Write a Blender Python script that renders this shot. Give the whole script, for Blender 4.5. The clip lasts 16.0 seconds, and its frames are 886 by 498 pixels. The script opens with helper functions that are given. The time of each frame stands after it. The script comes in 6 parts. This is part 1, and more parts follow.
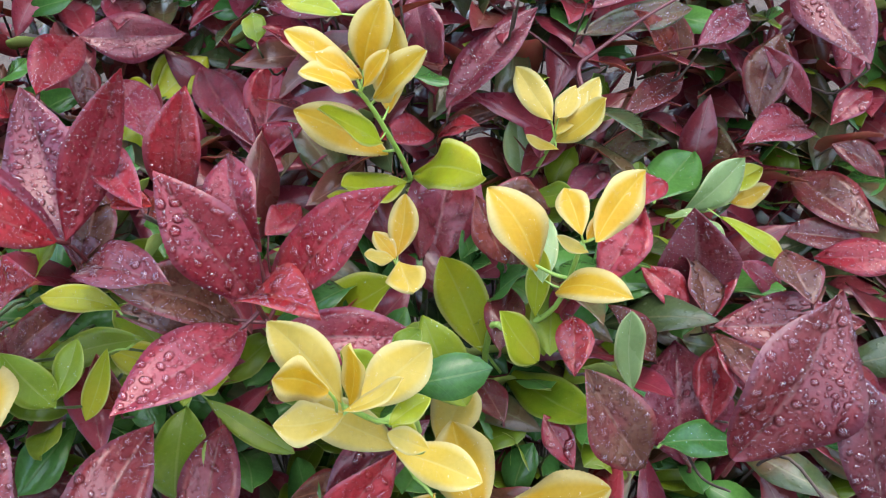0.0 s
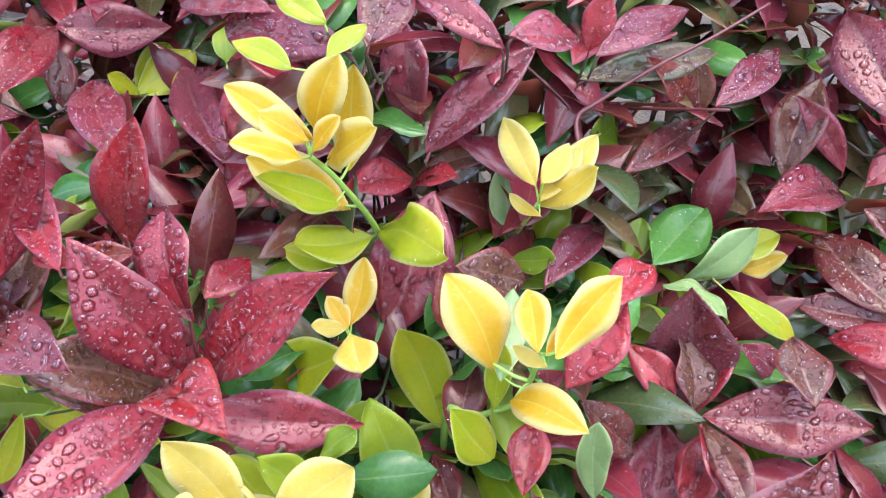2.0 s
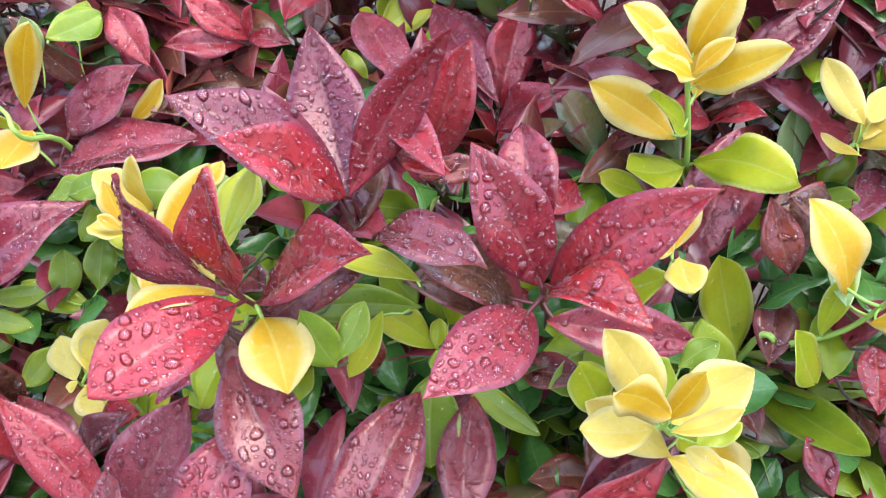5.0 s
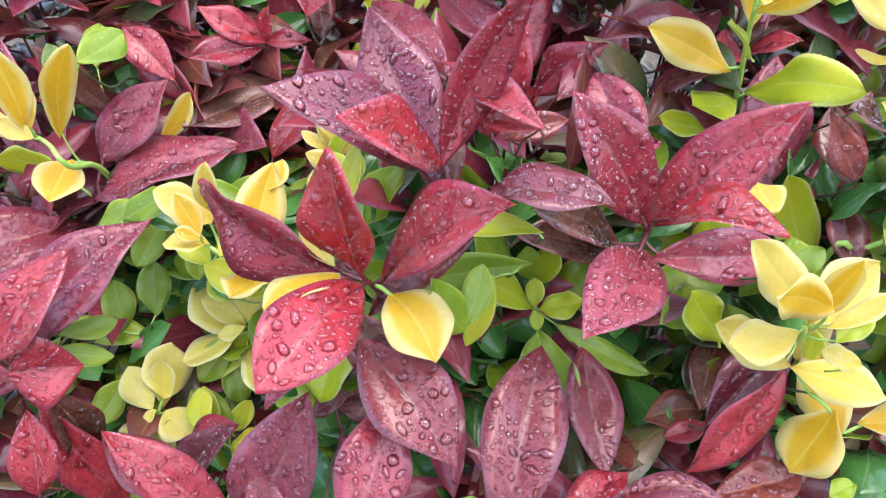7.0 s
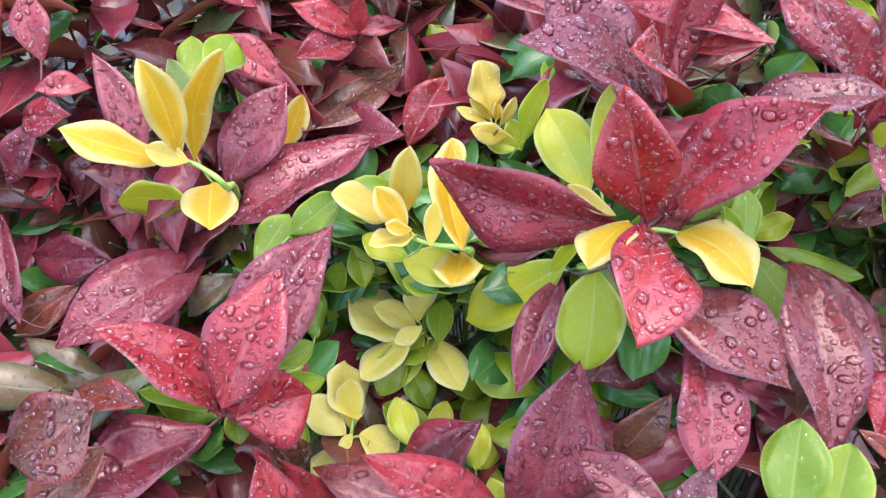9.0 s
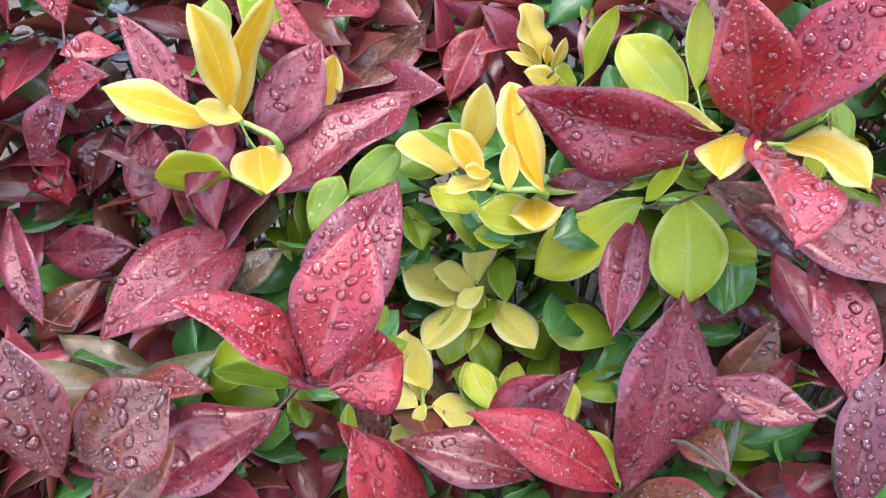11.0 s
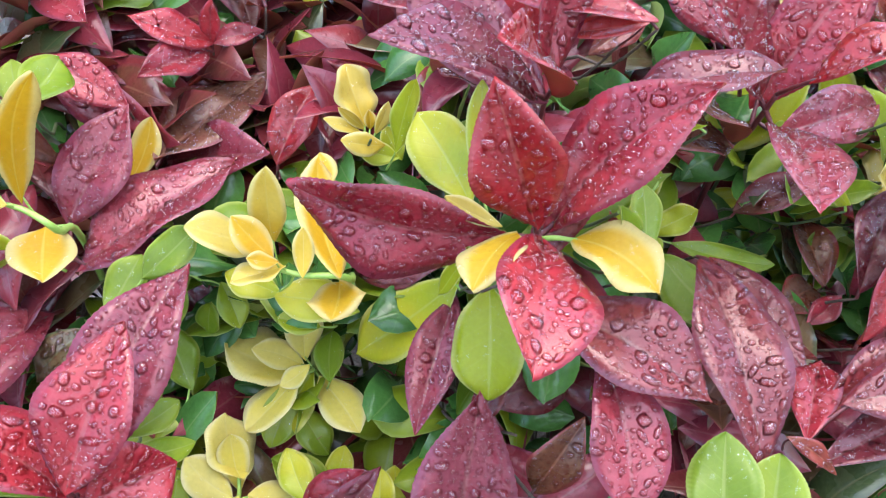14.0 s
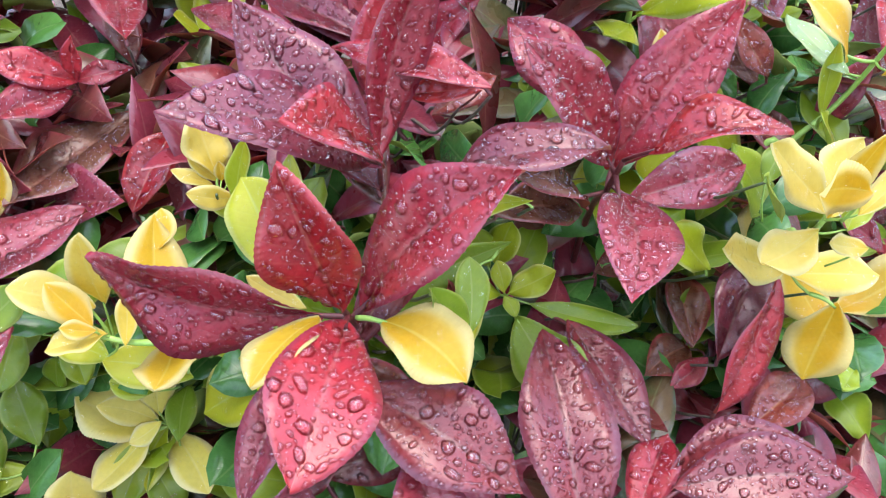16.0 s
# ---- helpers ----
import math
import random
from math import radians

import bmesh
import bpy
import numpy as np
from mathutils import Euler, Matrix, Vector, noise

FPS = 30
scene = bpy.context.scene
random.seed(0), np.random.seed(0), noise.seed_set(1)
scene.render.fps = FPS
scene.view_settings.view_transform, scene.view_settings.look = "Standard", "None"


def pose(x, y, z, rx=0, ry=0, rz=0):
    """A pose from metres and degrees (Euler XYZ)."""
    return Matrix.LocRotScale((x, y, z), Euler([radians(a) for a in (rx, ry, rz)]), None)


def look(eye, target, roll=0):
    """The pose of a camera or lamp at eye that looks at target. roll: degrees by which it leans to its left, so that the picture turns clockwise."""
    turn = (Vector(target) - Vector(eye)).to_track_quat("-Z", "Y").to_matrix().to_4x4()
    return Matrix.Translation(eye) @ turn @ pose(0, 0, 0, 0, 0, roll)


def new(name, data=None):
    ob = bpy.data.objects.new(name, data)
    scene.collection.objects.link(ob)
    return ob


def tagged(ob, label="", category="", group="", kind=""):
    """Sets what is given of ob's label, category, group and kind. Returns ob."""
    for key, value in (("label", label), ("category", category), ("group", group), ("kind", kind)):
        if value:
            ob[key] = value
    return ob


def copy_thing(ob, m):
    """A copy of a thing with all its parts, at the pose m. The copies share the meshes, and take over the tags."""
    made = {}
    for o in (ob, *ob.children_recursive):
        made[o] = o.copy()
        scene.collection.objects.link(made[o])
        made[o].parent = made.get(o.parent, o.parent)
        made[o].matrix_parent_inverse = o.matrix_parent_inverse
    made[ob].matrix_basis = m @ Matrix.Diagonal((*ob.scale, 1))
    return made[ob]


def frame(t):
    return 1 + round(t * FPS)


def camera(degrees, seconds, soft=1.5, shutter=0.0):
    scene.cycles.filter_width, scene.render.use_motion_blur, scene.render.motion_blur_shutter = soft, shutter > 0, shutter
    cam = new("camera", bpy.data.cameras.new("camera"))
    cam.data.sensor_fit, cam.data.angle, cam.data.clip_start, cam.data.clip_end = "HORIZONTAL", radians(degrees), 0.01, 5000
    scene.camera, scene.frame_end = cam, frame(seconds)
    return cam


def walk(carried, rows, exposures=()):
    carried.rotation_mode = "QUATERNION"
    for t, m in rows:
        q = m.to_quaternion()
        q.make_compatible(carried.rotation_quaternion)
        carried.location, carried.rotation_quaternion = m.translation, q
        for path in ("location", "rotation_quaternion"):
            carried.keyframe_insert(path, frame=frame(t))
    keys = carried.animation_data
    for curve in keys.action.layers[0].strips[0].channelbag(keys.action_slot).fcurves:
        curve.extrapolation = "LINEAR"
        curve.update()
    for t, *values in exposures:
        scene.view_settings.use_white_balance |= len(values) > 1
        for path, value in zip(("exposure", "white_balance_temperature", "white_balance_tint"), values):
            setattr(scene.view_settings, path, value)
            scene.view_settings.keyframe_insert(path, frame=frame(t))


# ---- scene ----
cam = camera(58.0, 16.0, soft=1.1)
PATH = [
    (0, (0.0029, -0.0006, 1.0448), (-0.0007, 0.3746, 0.7143), -0.42),
    (0.5, (0.0099, 0.0279, 1.0574), (0.0027, 0.3984, 0.7217), -0.44),
    (1, (0.0256, 0.0470, 1.0659), (0.0132, 0.4091, 0.7213), -0.17),
    (1.5, (0.0388, 0.0645, 1.0707), (0.0178, 0.4207, 0.7204), 0.52),
    (2, (0.0405, 0.0812, 1.0637), (0.0132, 0.4313, 0.7078), 1.34),
    (2.5, (0.0272, 0.0884, 1.0682), (-0.0023, 0.4318, 0.7061), 2.45),
    (3, (-0.0008, 0.0810, 1.0713), (-0.0380, 0.4199, 0.7056), 3.62),
    (3.5, (-0.0278, 0.0715, 1.0665), (-0.0758, 0.4071, 0.6989), 4.13),
    (4, (-0.0577, 0.0570, 1.0608), (-0.1108, 0.3912, 0.6927), 3.61),
    (4.5, (-0.0885, 0.0416, 1.0564), (-0.1398, 0.3769, 0.6891), 3.04),
    (7, (-0.1975, 0.0011, 1.0392), (-0.1978, 0.3465, 0.6777), -1.11),
    (7.5, (-0.2500, 0.0160, 1.0320), (-0.2467, 0.3627, 0.6717), -3.92),
    (8, (-0.3186, 0.0181, 1.0176), (-0.2801, 0.3658, 0.6603), -4.68),
    (8.5, (-0.3499, 0.0155, 1.0114), (-0.2889, 0.3606, 0.6548), -4.05),
    (9, (-0.3794, 0.0211, 1.0113), (-0.3042, 0.3626, 0.6539), -3.62),
    (11.5, (-0.4589, 0.0390, 0.9698), (-0.3323, 0.3703, 0.6174), -3.34),
    (12, (-0.4521, 0.0343, 0.9700), (-0.3222, 0.3604, 0.6140), -3.28),
    (12.5, (-0.4308, 0.0378, 0.9743), (-0.3037, 0.3650, 0.6183), -3.43),
    (13, (-0.4017, 0.0495, 0.9809), (-0.2793, 0.3790, 0.6252), -3.56),
    (13.5, (-0.3710, 0.0556, 0.9831), (-0.2498, 0.3859, 0.6277), -3.30),
    (14, (-0.3496, 0.0513, 0.9817), (-0.2266, 0.3804, 0.6260), -3.15),
    (14.5, (-0.3364, 0.0453, 0.9855), (-0.2102, 0.3708, 0.6275), -2.79),
    (15, (-0.3190, 0.0459, 0.9850), (-0.1898, 0.3699, 0.6268), -2.27),
    (15.5, (-0.2993, 0.0489, 0.9898), (-0.1665, 0.3708, 0.6310), -1.61),
    (16, (-0.2702, 0.0560, 0.9943), (-0.1442, 0.3788, 0.6339), -1.77),
]
walk(cam, [(t, look(eye, target, roll)) for t, eye, target, roll in PATH],
     exposures=[(0, 1.00), (1.0, 1.13), (1.5, 1.27), (2.5, 1.42), (4.5, 1.42), (9, 1.40), (11.5, 1.50), (12.5, 1.45), (16, 1.37)])

# ---------------------------------------------------------------- light
world = bpy.data.worlds.new("overcast_sky")
scene.world = world
world.use_nodes = True
wn = world.node_tree
sky = wn.nodes.new("ShaderNodeTexSky")
sky.sky_type, sky.sun_disc = "NISHITA", False
sky.sun_elevation, sky.sun_rotation = radians(76), radians(45)
sky.air_density, sky.dust_density, sky.ozone_density = 1.1, 1.8, 2.0
wn.links.new(sky.outputs["Color"], wn.nodes["Background"].inputs["Color"])
wn.nodes["Background"].inputs["Strength"].default_value = 0.45

sun_data = bpy.data.lights.new("sun", "SUN")
sun_data.energy, sun_data.angle, sun_data.color = 1.2, radians(90), (1.0, 0.95, 0.85)
sun = new("sun", sun_data)
sun.matrix_world = pose(0, 0, 3, 34, 8, 0)


# ---------------------------------------------------------------- materials
def nodes_of(name):
    mat = bpy.data.materials.new(name)
    mat.use_nodes = True
    nt = mat.node_tree
    return mat, nt, nt.nodes["Principled BSDF"], nt.nodes["Material Output"]


def math_node(nt, op, a, b=None, clamp=False):
    n = nt.nodes.new("ShaderNodeMath")
    n.operation, n.use_clamp = op, clamp
    for i, v in enumerate((a, b)):
        if v is None:
            continue
        if isinstance(v, (int, float)):
            n.inputs[i].default_value = v
        else:
            nt.links.new(v, n.inputs[i])
    return n.outputs[0]


def ramp_node(nt, fac, lo, hi):
    n = nt.nodes.new("ShaderNodeMapRange")
    n.interpolation_type = "SMOOTHSTEP"
    nt.links.new(fac, n.inputs["Value"])
    n.inputs["From Min"].default_value, n.inputs["From Max"].default_value = lo, hi
    return n.outputs["Result"]


def mix_node(nt, fac, a, b):
    n = nt.nodes.new("ShaderNodeMix")
    n.data_type = "RGBA"
    for key, v in ((0, fac), (6, a), (7, b)):
        if isinstance(v, (int, float)):
            n.inputs[key].default_value = v
        elif isinstance(v, tuple):
            n.inputs[key].default_value = (*v, 1)
        else:
            nt.links.new(v, n.inputs[key])
    return n.outputs[2]


def leaf_material(name, core, patch, margin, vein, rough=0.3, glow=0.18, edge=0.86, patch_at=0.5, along=0.0, veins=9.0, gloss=0.5, grain=0.5, spread=0.36, coat=0.08, rim=0.17, tip=0.0):
    """A leaf's face: core colour with patches, a margin, midrib and side veins, by the leaf's own length and breadth."""
    mat, nt, bsdf, out = nodes_of(name)
    uv = nt.nodes.new("ShaderNodeUVMap")
    uv.uv_map = "leaf"
    sep = nt.nodes.new("ShaderNodeSeparateXYZ")
    nt.links.new(uv.outputs[0], sep.inputs[0])
    length, side = sep.outputs[0], math_node(nt, "ABSOLUTE", math_node(nt, "SUBTRACT", math_node(nt, "MULTIPLY", sep.outputs[1], 2.0), 1.0))
    info, geo = nt.nodes.new("ShaderNodeObjectInfo"), nt.nodes.new("ShaderNodeNewGeometry")
    luck = math_node(nt, "FRACT", math_node(nt, "ADD", info.outputs["Random"], geo.outputs["Random Per Island"]))
    coord = nt.nodes.new("ShaderNodeTexCoord")
    shift = nt.nodes.new("ShaderNodeVectorMath")
    shift.operation = "ADD"
    nt.links.new(coord.outputs["Object"], shift.inputs[0])
    comb = nt.nodes.new("ShaderNodeCombineXYZ")
    nt.links.new(math_node(nt, "MULTIPLY", luck, 7.0), comb.inputs[0])
    nt.links.new(comb.outputs[0], shift.inputs[1])

    def noise_at(scale, detail):
        n = nt.nodes.new("ShaderNodeTexNoise")
        n.inputs["Scale"].default_value, n.inputs["Detail"].default_value = scale, detail
        nt.links.new(shift.outputs[0], n.inputs["Vector"])
        return n.outputs["Fac"]

    broad, fine, pucker = noise_at(38.0, 3.0), noise_at(420.0, 4.0), noise_at(130.0, 2.0)
    lead = math_node(nt, "ADD", broad, math_node(nt, "MULTIPLY", math_node(nt, "SUBTRACT", length, 0.5), along))
    lead = math_node(nt, "ADD", lead, math_node(nt, "MULTIPLY", math_node(nt, "SUBTRACT", luck, 0.5), 0.45))
    colour = mix_node(nt, ramp_node(nt, lead, patch_at - 0.16, patch_at + 0.16), core, patch)
    outward = math_node(nt, "ADD", math_node(nt, "ADD", side, math_node(nt, "MULTIPLY", broad, 0.16)), math_node(nt, "MULTIPLY", math_node(nt, "POWER", length, 3.0), tip))
    colour = mix_node(nt, math_node(nt, "MULTIPLY", ramp_node(nt, outward, edge, edge + rim), 0.85), colour, margin)
    # side veins run forward from the midrib
    wave = math_node(nt, "SINE", math_node(nt, "MULTIPLY", math_node(nt, "SUBTRACT", length, math_node(nt, "MULTIPLY", side, 0.2)), veins * 6.283))
    lines = ramp_node(nt, wave, 0.86, 1.0)
    rib = math_node(nt, "SUBTRACT", 1.0, ramp_node(nt, side, 0.015, 0.075))
    colour = mix_node(nt, math_node(nt, "MULTIPLY", lines, 0.08), colour, vein)
    colour = mix_node(nt, math_node(nt, "MULTIPLY", rib, 0.6), colour, vein)
    # the net of the smallest veins
    net = nt.nodes.new("ShaderNodeTexVoronoi")
    net.feature = "DISTANCE_TO_EDGE"
    net.inputs["Scale"].default_value = 330.0
    nt.links.new(shift.outputs[0], net.inputs["Vector"])
    mesh_lines = math_node(nt, "SUBTRACT", 1.0, ramp_node(nt, net.outputs["Distance"], 0.0, 0.13))
    colour = mix_node(nt, math_node(nt, "MULTIPLY", mesh_lines, 0.05), colour, vein)
    tone = nt.nodes.new("ShaderNodeHueSaturation")
    nt.links.new(colour, tone.inputs["Color"])
    nt.links.new(math_node(nt, "ADD", math_node(nt, "MULTIPLY", fine, grain), math_node(nt, "ADD", 1.0 - (grain + spread) / 2, math_node(nt, "MULTIPLY", luck, spread))), tone.inputs["Value"])
    nt.links.new(tone.outputs[0], bsdf.inputs["Base Color"])
    nt.links.new(math_node(nt, "ADD", rough - 0.14, math_node(nt, "MULTIPLY", broad, 0.30)), bsdf.inputs["Roughness"])
    bsdf.inputs["Specular IOR Level"].default_value = gloss
    bsdf.inputs["Coat Weight"].default_value, bsdf.inputs["Coat Roughness"].default_value = coat, 0.19
    relief = math_node(nt, "ADD", math_node(nt, "MULTIPLY", math_node(nt, "ADD", math_node(nt, "MULTIPLY", lines, 0.3), rib), -0.5), math_node(nt, "ADD", math_node(nt, "MULTIPLY", fine, 0.3), math_node(nt, "SUBTRACT", math_node(nt, "MULTIPLY", pucker, 0.8), math_node(nt, "MULTIPLY", mesh_lines, 0.06))))
    if coat > 0.1:  # a mist of the finest drops
        mist = nt.nodes.new("ShaderNodeTexVoronoi")
        mist.inputs["Scale"].default_value = 270.0
        nt.links.new(shift.outputs[0], mist.inputs["Vector"])
        bead = math_node(nt, "SUBTRACT", 1.0, ramp_node(nt, mist.outputs["Distance"], 0.06, 0.36))
        chosen = nt.nodes.new("ShaderNodeSeparateColor")
        nt.links.new(mist.outputs["Color"], chosen.inputs[0])
        bead = math_node(nt, "MULTIPLY", bead, math_node(nt, "GREATER_THAN", chosen.outputs[0], 0.45))
        relief = math_node(nt, "ADD", relief, math_node(nt, "MULTIPLY", bead, 2.2))
    bump = nt.nodes.new("ShaderNodeBump")
    bump.inputs["Strength"].default_value, bump.inputs["Distance"].default_value = 0.55, 0.0003
    nt.links.new(relief, bump.inputs["Height"])
    nt.links.new(bump.outputs[0], bsdf.inputs["Normal"])
    thin = nt.nodes.new("ShaderNodeBsdfTranslucent")
    nt.links.new(tone.outputs[0], thin.inputs["Color"])
    blend = nt.nodes.new("ShaderNodeMixShader")
    blend.inputs[0].default_value = glow
    nt.links.new(bsdf.outputs[0], blend.inputs[1])
    nt.links.new(thin.outputs[0], blend.inputs[2])
    nt.links.new(blend.outputs[0], out.inputs[0])
    return mat


def plain_material(name, a, b, scale, rough, bump_m=0.0005, glow=0.0):
    mat, nt, bsdf, out = nodes_of(name)
    coord = nt.nodes.new("ShaderNodeTexCoord")
    n1, n2 = nt.nodes.new("ShaderNodeTexNoise"), nt.nodes.new("ShaderNodeTexNoise")
    for n, s in ((n1, scale), (n2, scale * 9)):
        n.inputs["Scale"].default_value, n.inputs["Detail"].default_value = s, 5
        nt.links.new(coord.outputs["Object"], n.inputs["Vector"])
    colour = mix_node(nt, ramp_node(nt, math_node(nt, "ADD", math_node(nt, "MULTIPLY", n1.outputs["Fac"], 0.7), math_node(nt, "MULTIPLY", n2.outputs["Fac"], 0.3)), 0.35, 0.65), a, b)
    nt.links.new(colour, bsdf.inputs["Base Color"])
    bsdf.inputs["Roughness"].default_value = rough
    bump = nt.nodes.new("ShaderNodeBump")
    bump.inputs["Strength"].default_value, bump.inputs["Distance"].default_value = 0.5, bump_m
    nt.links.new(n2.outputs["Fac"], bump.inputs["Height"])
    nt.links.new(bump.outputs[0], bsdf.inputs["Normal"])
    if glow:  # thin enough for light to come through
        thin, blend = nt.nodes.new("ShaderNodeBsdfTranslucent"), nt.nodes.new("ShaderNodeMixShader")
        nt.links.new(colour, thin.inputs["Color"])
        blend.inputs[0].default_value = glow
        nt.links.new(bsdf.outputs[0], blend.inputs[1])
        nt.links.new(thin.outputs[0], blend.inputs[2])
        nt.links.new(blend.outputs[0], out.inputs[0])
    return mat


def water_material(name, bending, tint, shine):
    """Water lying on the leaf: it lets the leaf show through and mirrors the sky. tint imitates the deeper colour seen
    inside a drop.
    """
    mat, nt, bsdf, out = nodes_of(name)
    clear, bent, gloss = nt.nodes.new("ShaderNodeBsdfTransparent"), nt.nodes.new("ShaderNodeBsdfRefraction"), nt.nodes.new("ShaderNodeBsdfGlossy")
    body, mix = nt.nodes.new("ShaderNodeMixShader"), nt.nodes.new("ShaderNodeMixShader")
    if shine > 1:
        facing = nt.nodes.new("ShaderNodeFresnel")
        facing.inputs["IOR"].default_value = shine
        sheen = facing.outputs["Fac"]
    else:  # a low drop with no dark rim
        facing = nt.nodes.new("ShaderNodeLayerWeight")
        facing.inputs["Blend"].default_value = 0.5
        sheen = math_node(nt, "ADD", 0.025, math_node(nt, "MULTIPLY", math_node(nt, "POWER", facing.outputs["Facing"], 4.0), shine))
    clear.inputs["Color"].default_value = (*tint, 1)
    bent.inputs["IOR"].default_value, bent.inputs["Roughness"].default_value = 1.33, 0.0
    gloss.inputs["Roughness"].default_value = 0.02
    body.inputs[0].default_value = bending
    for a, c in ((clear.outputs[0], body.inputs[1]), (bent.outputs[0], body.inputs[2]), (sheen, mix.inputs[0]), (body.outputs[0], mix.inputs[1]), (gloss.outputs[0], mix.inputs[2]), (mix.outputs[0], out.inputs[0])):
        nt.links.new(a, c)
    return mat


LEAF = {
    "red": leaf_material("red_photinia_leaf", (0.340, 0.0230, 0.0360), (0.405, 0.0280, 0.0350), (0.268, 0.0355, 0.0552), (0.375, 0.0830, 0.0800), rough=0.26, gloss=0.5, coat=0.42, glow=0.42),
    "scarlet": leaf_material("scarlet_photinia_leaf", (0.363, 0.0153, 0.0194), (0.425, 0.0267, 0.0214), (0.401, 0.0460, 0.0434), (0.500, 0.0969, 0.0678), rough=0.26, gloss=0.5, coat=0.42, glow=0.42),
    "plum": leaf_material("plum_photinia_leaf", (0.255, 0.0350, 0.0550), (0.305, 0.0370, 0.0500), (0.235, 0.0480, 0.0740), (0.315, 0.0947, 0.0922), rough=0.26, gloss=0.5, coat=0.42, glow=0.42),
    # deeper than plum: part leaf colour, part shade over the low leaves painted in
    "burgundy": leaf_material("burgundy_photinia_leaf", (0.180, 0.0270, 0.0380), (0.215, 0.0320, 0.0340), (0.165, 0.0420, 0.0600), (0.211, 0.0794, 0.0710), rough=0.26, gloss=0.5, coat=0.42, glow=0.42),
    "bronze": leaf_material("bronze_photinia_leaf", (0.190, 0.0340, 0.0340), (0.150, 0.0600, 0.0330), (0.220, 0.0360, 0.0420), (0.300, 0.1300, 0.0850), rough=0.26, gloss=0.5, coat=0.42, glow=0.42),
    "copper": leaf_material("copper_photinia_leaf", (0.290, 0.0479, 0.0308), (0.187, 0.0684, 0.0308), (0.290, 0.0513, 0.0489), (0.418, 0.1598, 0.0836), rough=0.26, gloss=0.5, coat=0.42, glow=0.42),
    "dark": leaf_material("dark_green_photinia_leaf", (0.085, 0.1250, 0.0440), (0.150, 0.0950, 0.0420), (0.080, 0.0950, 0.0440), (0.190, 0.1900, 0.0780), rough=0.26, gloss=0.5, coat=0.42, glow=0.42),
    "yellow": leaf_material("golden_euonymus_leaf", (0.590, 0.3800, 0.0240), (0.580, 0.3450, 0.0150), (0.630, 0.5400, 0.2300), (0.630, 0.4700, 0.0850), rough=0.45, glow=0.5, along=-1.0, veins=7, edge=0.60, rim=0.45, tip=0.35, grain=0.2, spread=0.2, coat=0.05, gloss=0.3),
    "cream": leaf_material("pale_euonymus_leaf", (0.590, 0.4600, 0.0950), (0.580, 0.4200, 0.0500), (0.630, 0.5600, 0.2500), (0.600, 0.5000, 0.1400), rough=0.46, glow=0.5, along=-0.4, veins=7, edge=0.72, rim=0.38, tip=0.22, grain=0.2, spread=0.2, coat=0.05, gloss=0.3),
    "primrose": leaf_material("primrose_euonymus_leaf", (0.7200, 0.6300, 0.1710), (0.7110, 0.6030, 0.1080), (0.7560, 0.6930, 0.3600), (0.7380, 0.6570, 0.2340), rough=0.46, glow=0.5, along=-0.4, veins=7, edge=0.72, rim=0.38, tip=0.22, grain=0.2, spread=0.2, coat=0.05, gloss=0.3),
    "lime": leaf_material("lime_euonymus_leaf", (0.340, 0.3900, 0.0150), (0.430, 0.4150, 0.0200), (0.560, 0.5500, 0.1700), (0.420, 0.4500, 0.0900), rough=0.34, glow=0.45, along=0.45, patch_at=0.60, veins=7, edge=0.88, grain=0.2, spread=0.2, coat=0.05, gloss=0.35),
    "green": leaf_material("green_euonymus_leaf", (0.140, 0.2150, 0.0110), (0.220, 0.2800, 0.0140), (0.300, 0.3500, 0.0750), (0.230, 0.2850, 0.0600), rough=0.33, glow=0.34, patch_at=0.55, veins=7, edge=0.91, grain=0.2, spread=0.2, coat=0.05, gloss=0.35),
    "pale": leaf_material("pale_green_euonymus_leaf", (0.185, 0.2750, 0.1000), (0.230, 0.3050, 0.1050), (0.360, 0.4050, 0.1850), (0.290, 0.3500, 0.1650), rough=0.27, glow=0.15, veins=7, grain=0.2, spread=0.2, coat=0.05, gloss=0.35),
    "deep": leaf_material("deep_green_euonymus_leaf", (0.042, 0.1250, 0.0260), (0.064, 0.1650, 0.0310), (0.075, 0.1750, 0.0370), (0.120, 0.2000, 0.0580), rough=0.2, glow=0.18, veins=7, edge=0.95, coat=0.05, gloss=0.35),
}
UNDER_RED = plain_material("photinia_leaf_underside", (0.42, 0.085, 0.065), (0.36, 0.13, 0.065), 60, 0.5, glow=0.5)
UNDER_GREEN = plain_material("euonymus_leaf_underside", (0.42, 0.52, 0.12), (0.50, 0.56, 0.16), 60, 0.5, glow=0.5)
UNDER_GOLD = plain_material("golden_leaf_underside", (0.80, 0.66, 0.20), (0.82, 0.70, 0.30), 60, 0.5, glow=0.6)
GOLDEN = {"yellow", "cream", "primrose"}
STEM_RED = plain_material("photinia_stem", (0.065, 0.012, 0.014), (0.11, 0.020, 0.020), 90, 0.4)
STEM_GREEN = plain_material("euonymus_stem", (0.20, 0.33, 0.05), (0.27, 0.40, 0.08), 90, 0.42)
STEM_DULL = plain_material("old_euonymus_stem", (0.055, 0.085, 0.028), (0.08, 0.10, 0.04), 90, 0.5)
BARK = plain_material("bark", (0.07, 0.045, 0.032), (0.12, 0.085, 0.06), 70, 0.85, 0.002)
SOIL = plain_material("soil", (0.045, 0.030, 0.020), (0.085, 0.060, 0.040), 14, 0.95, 0.01)
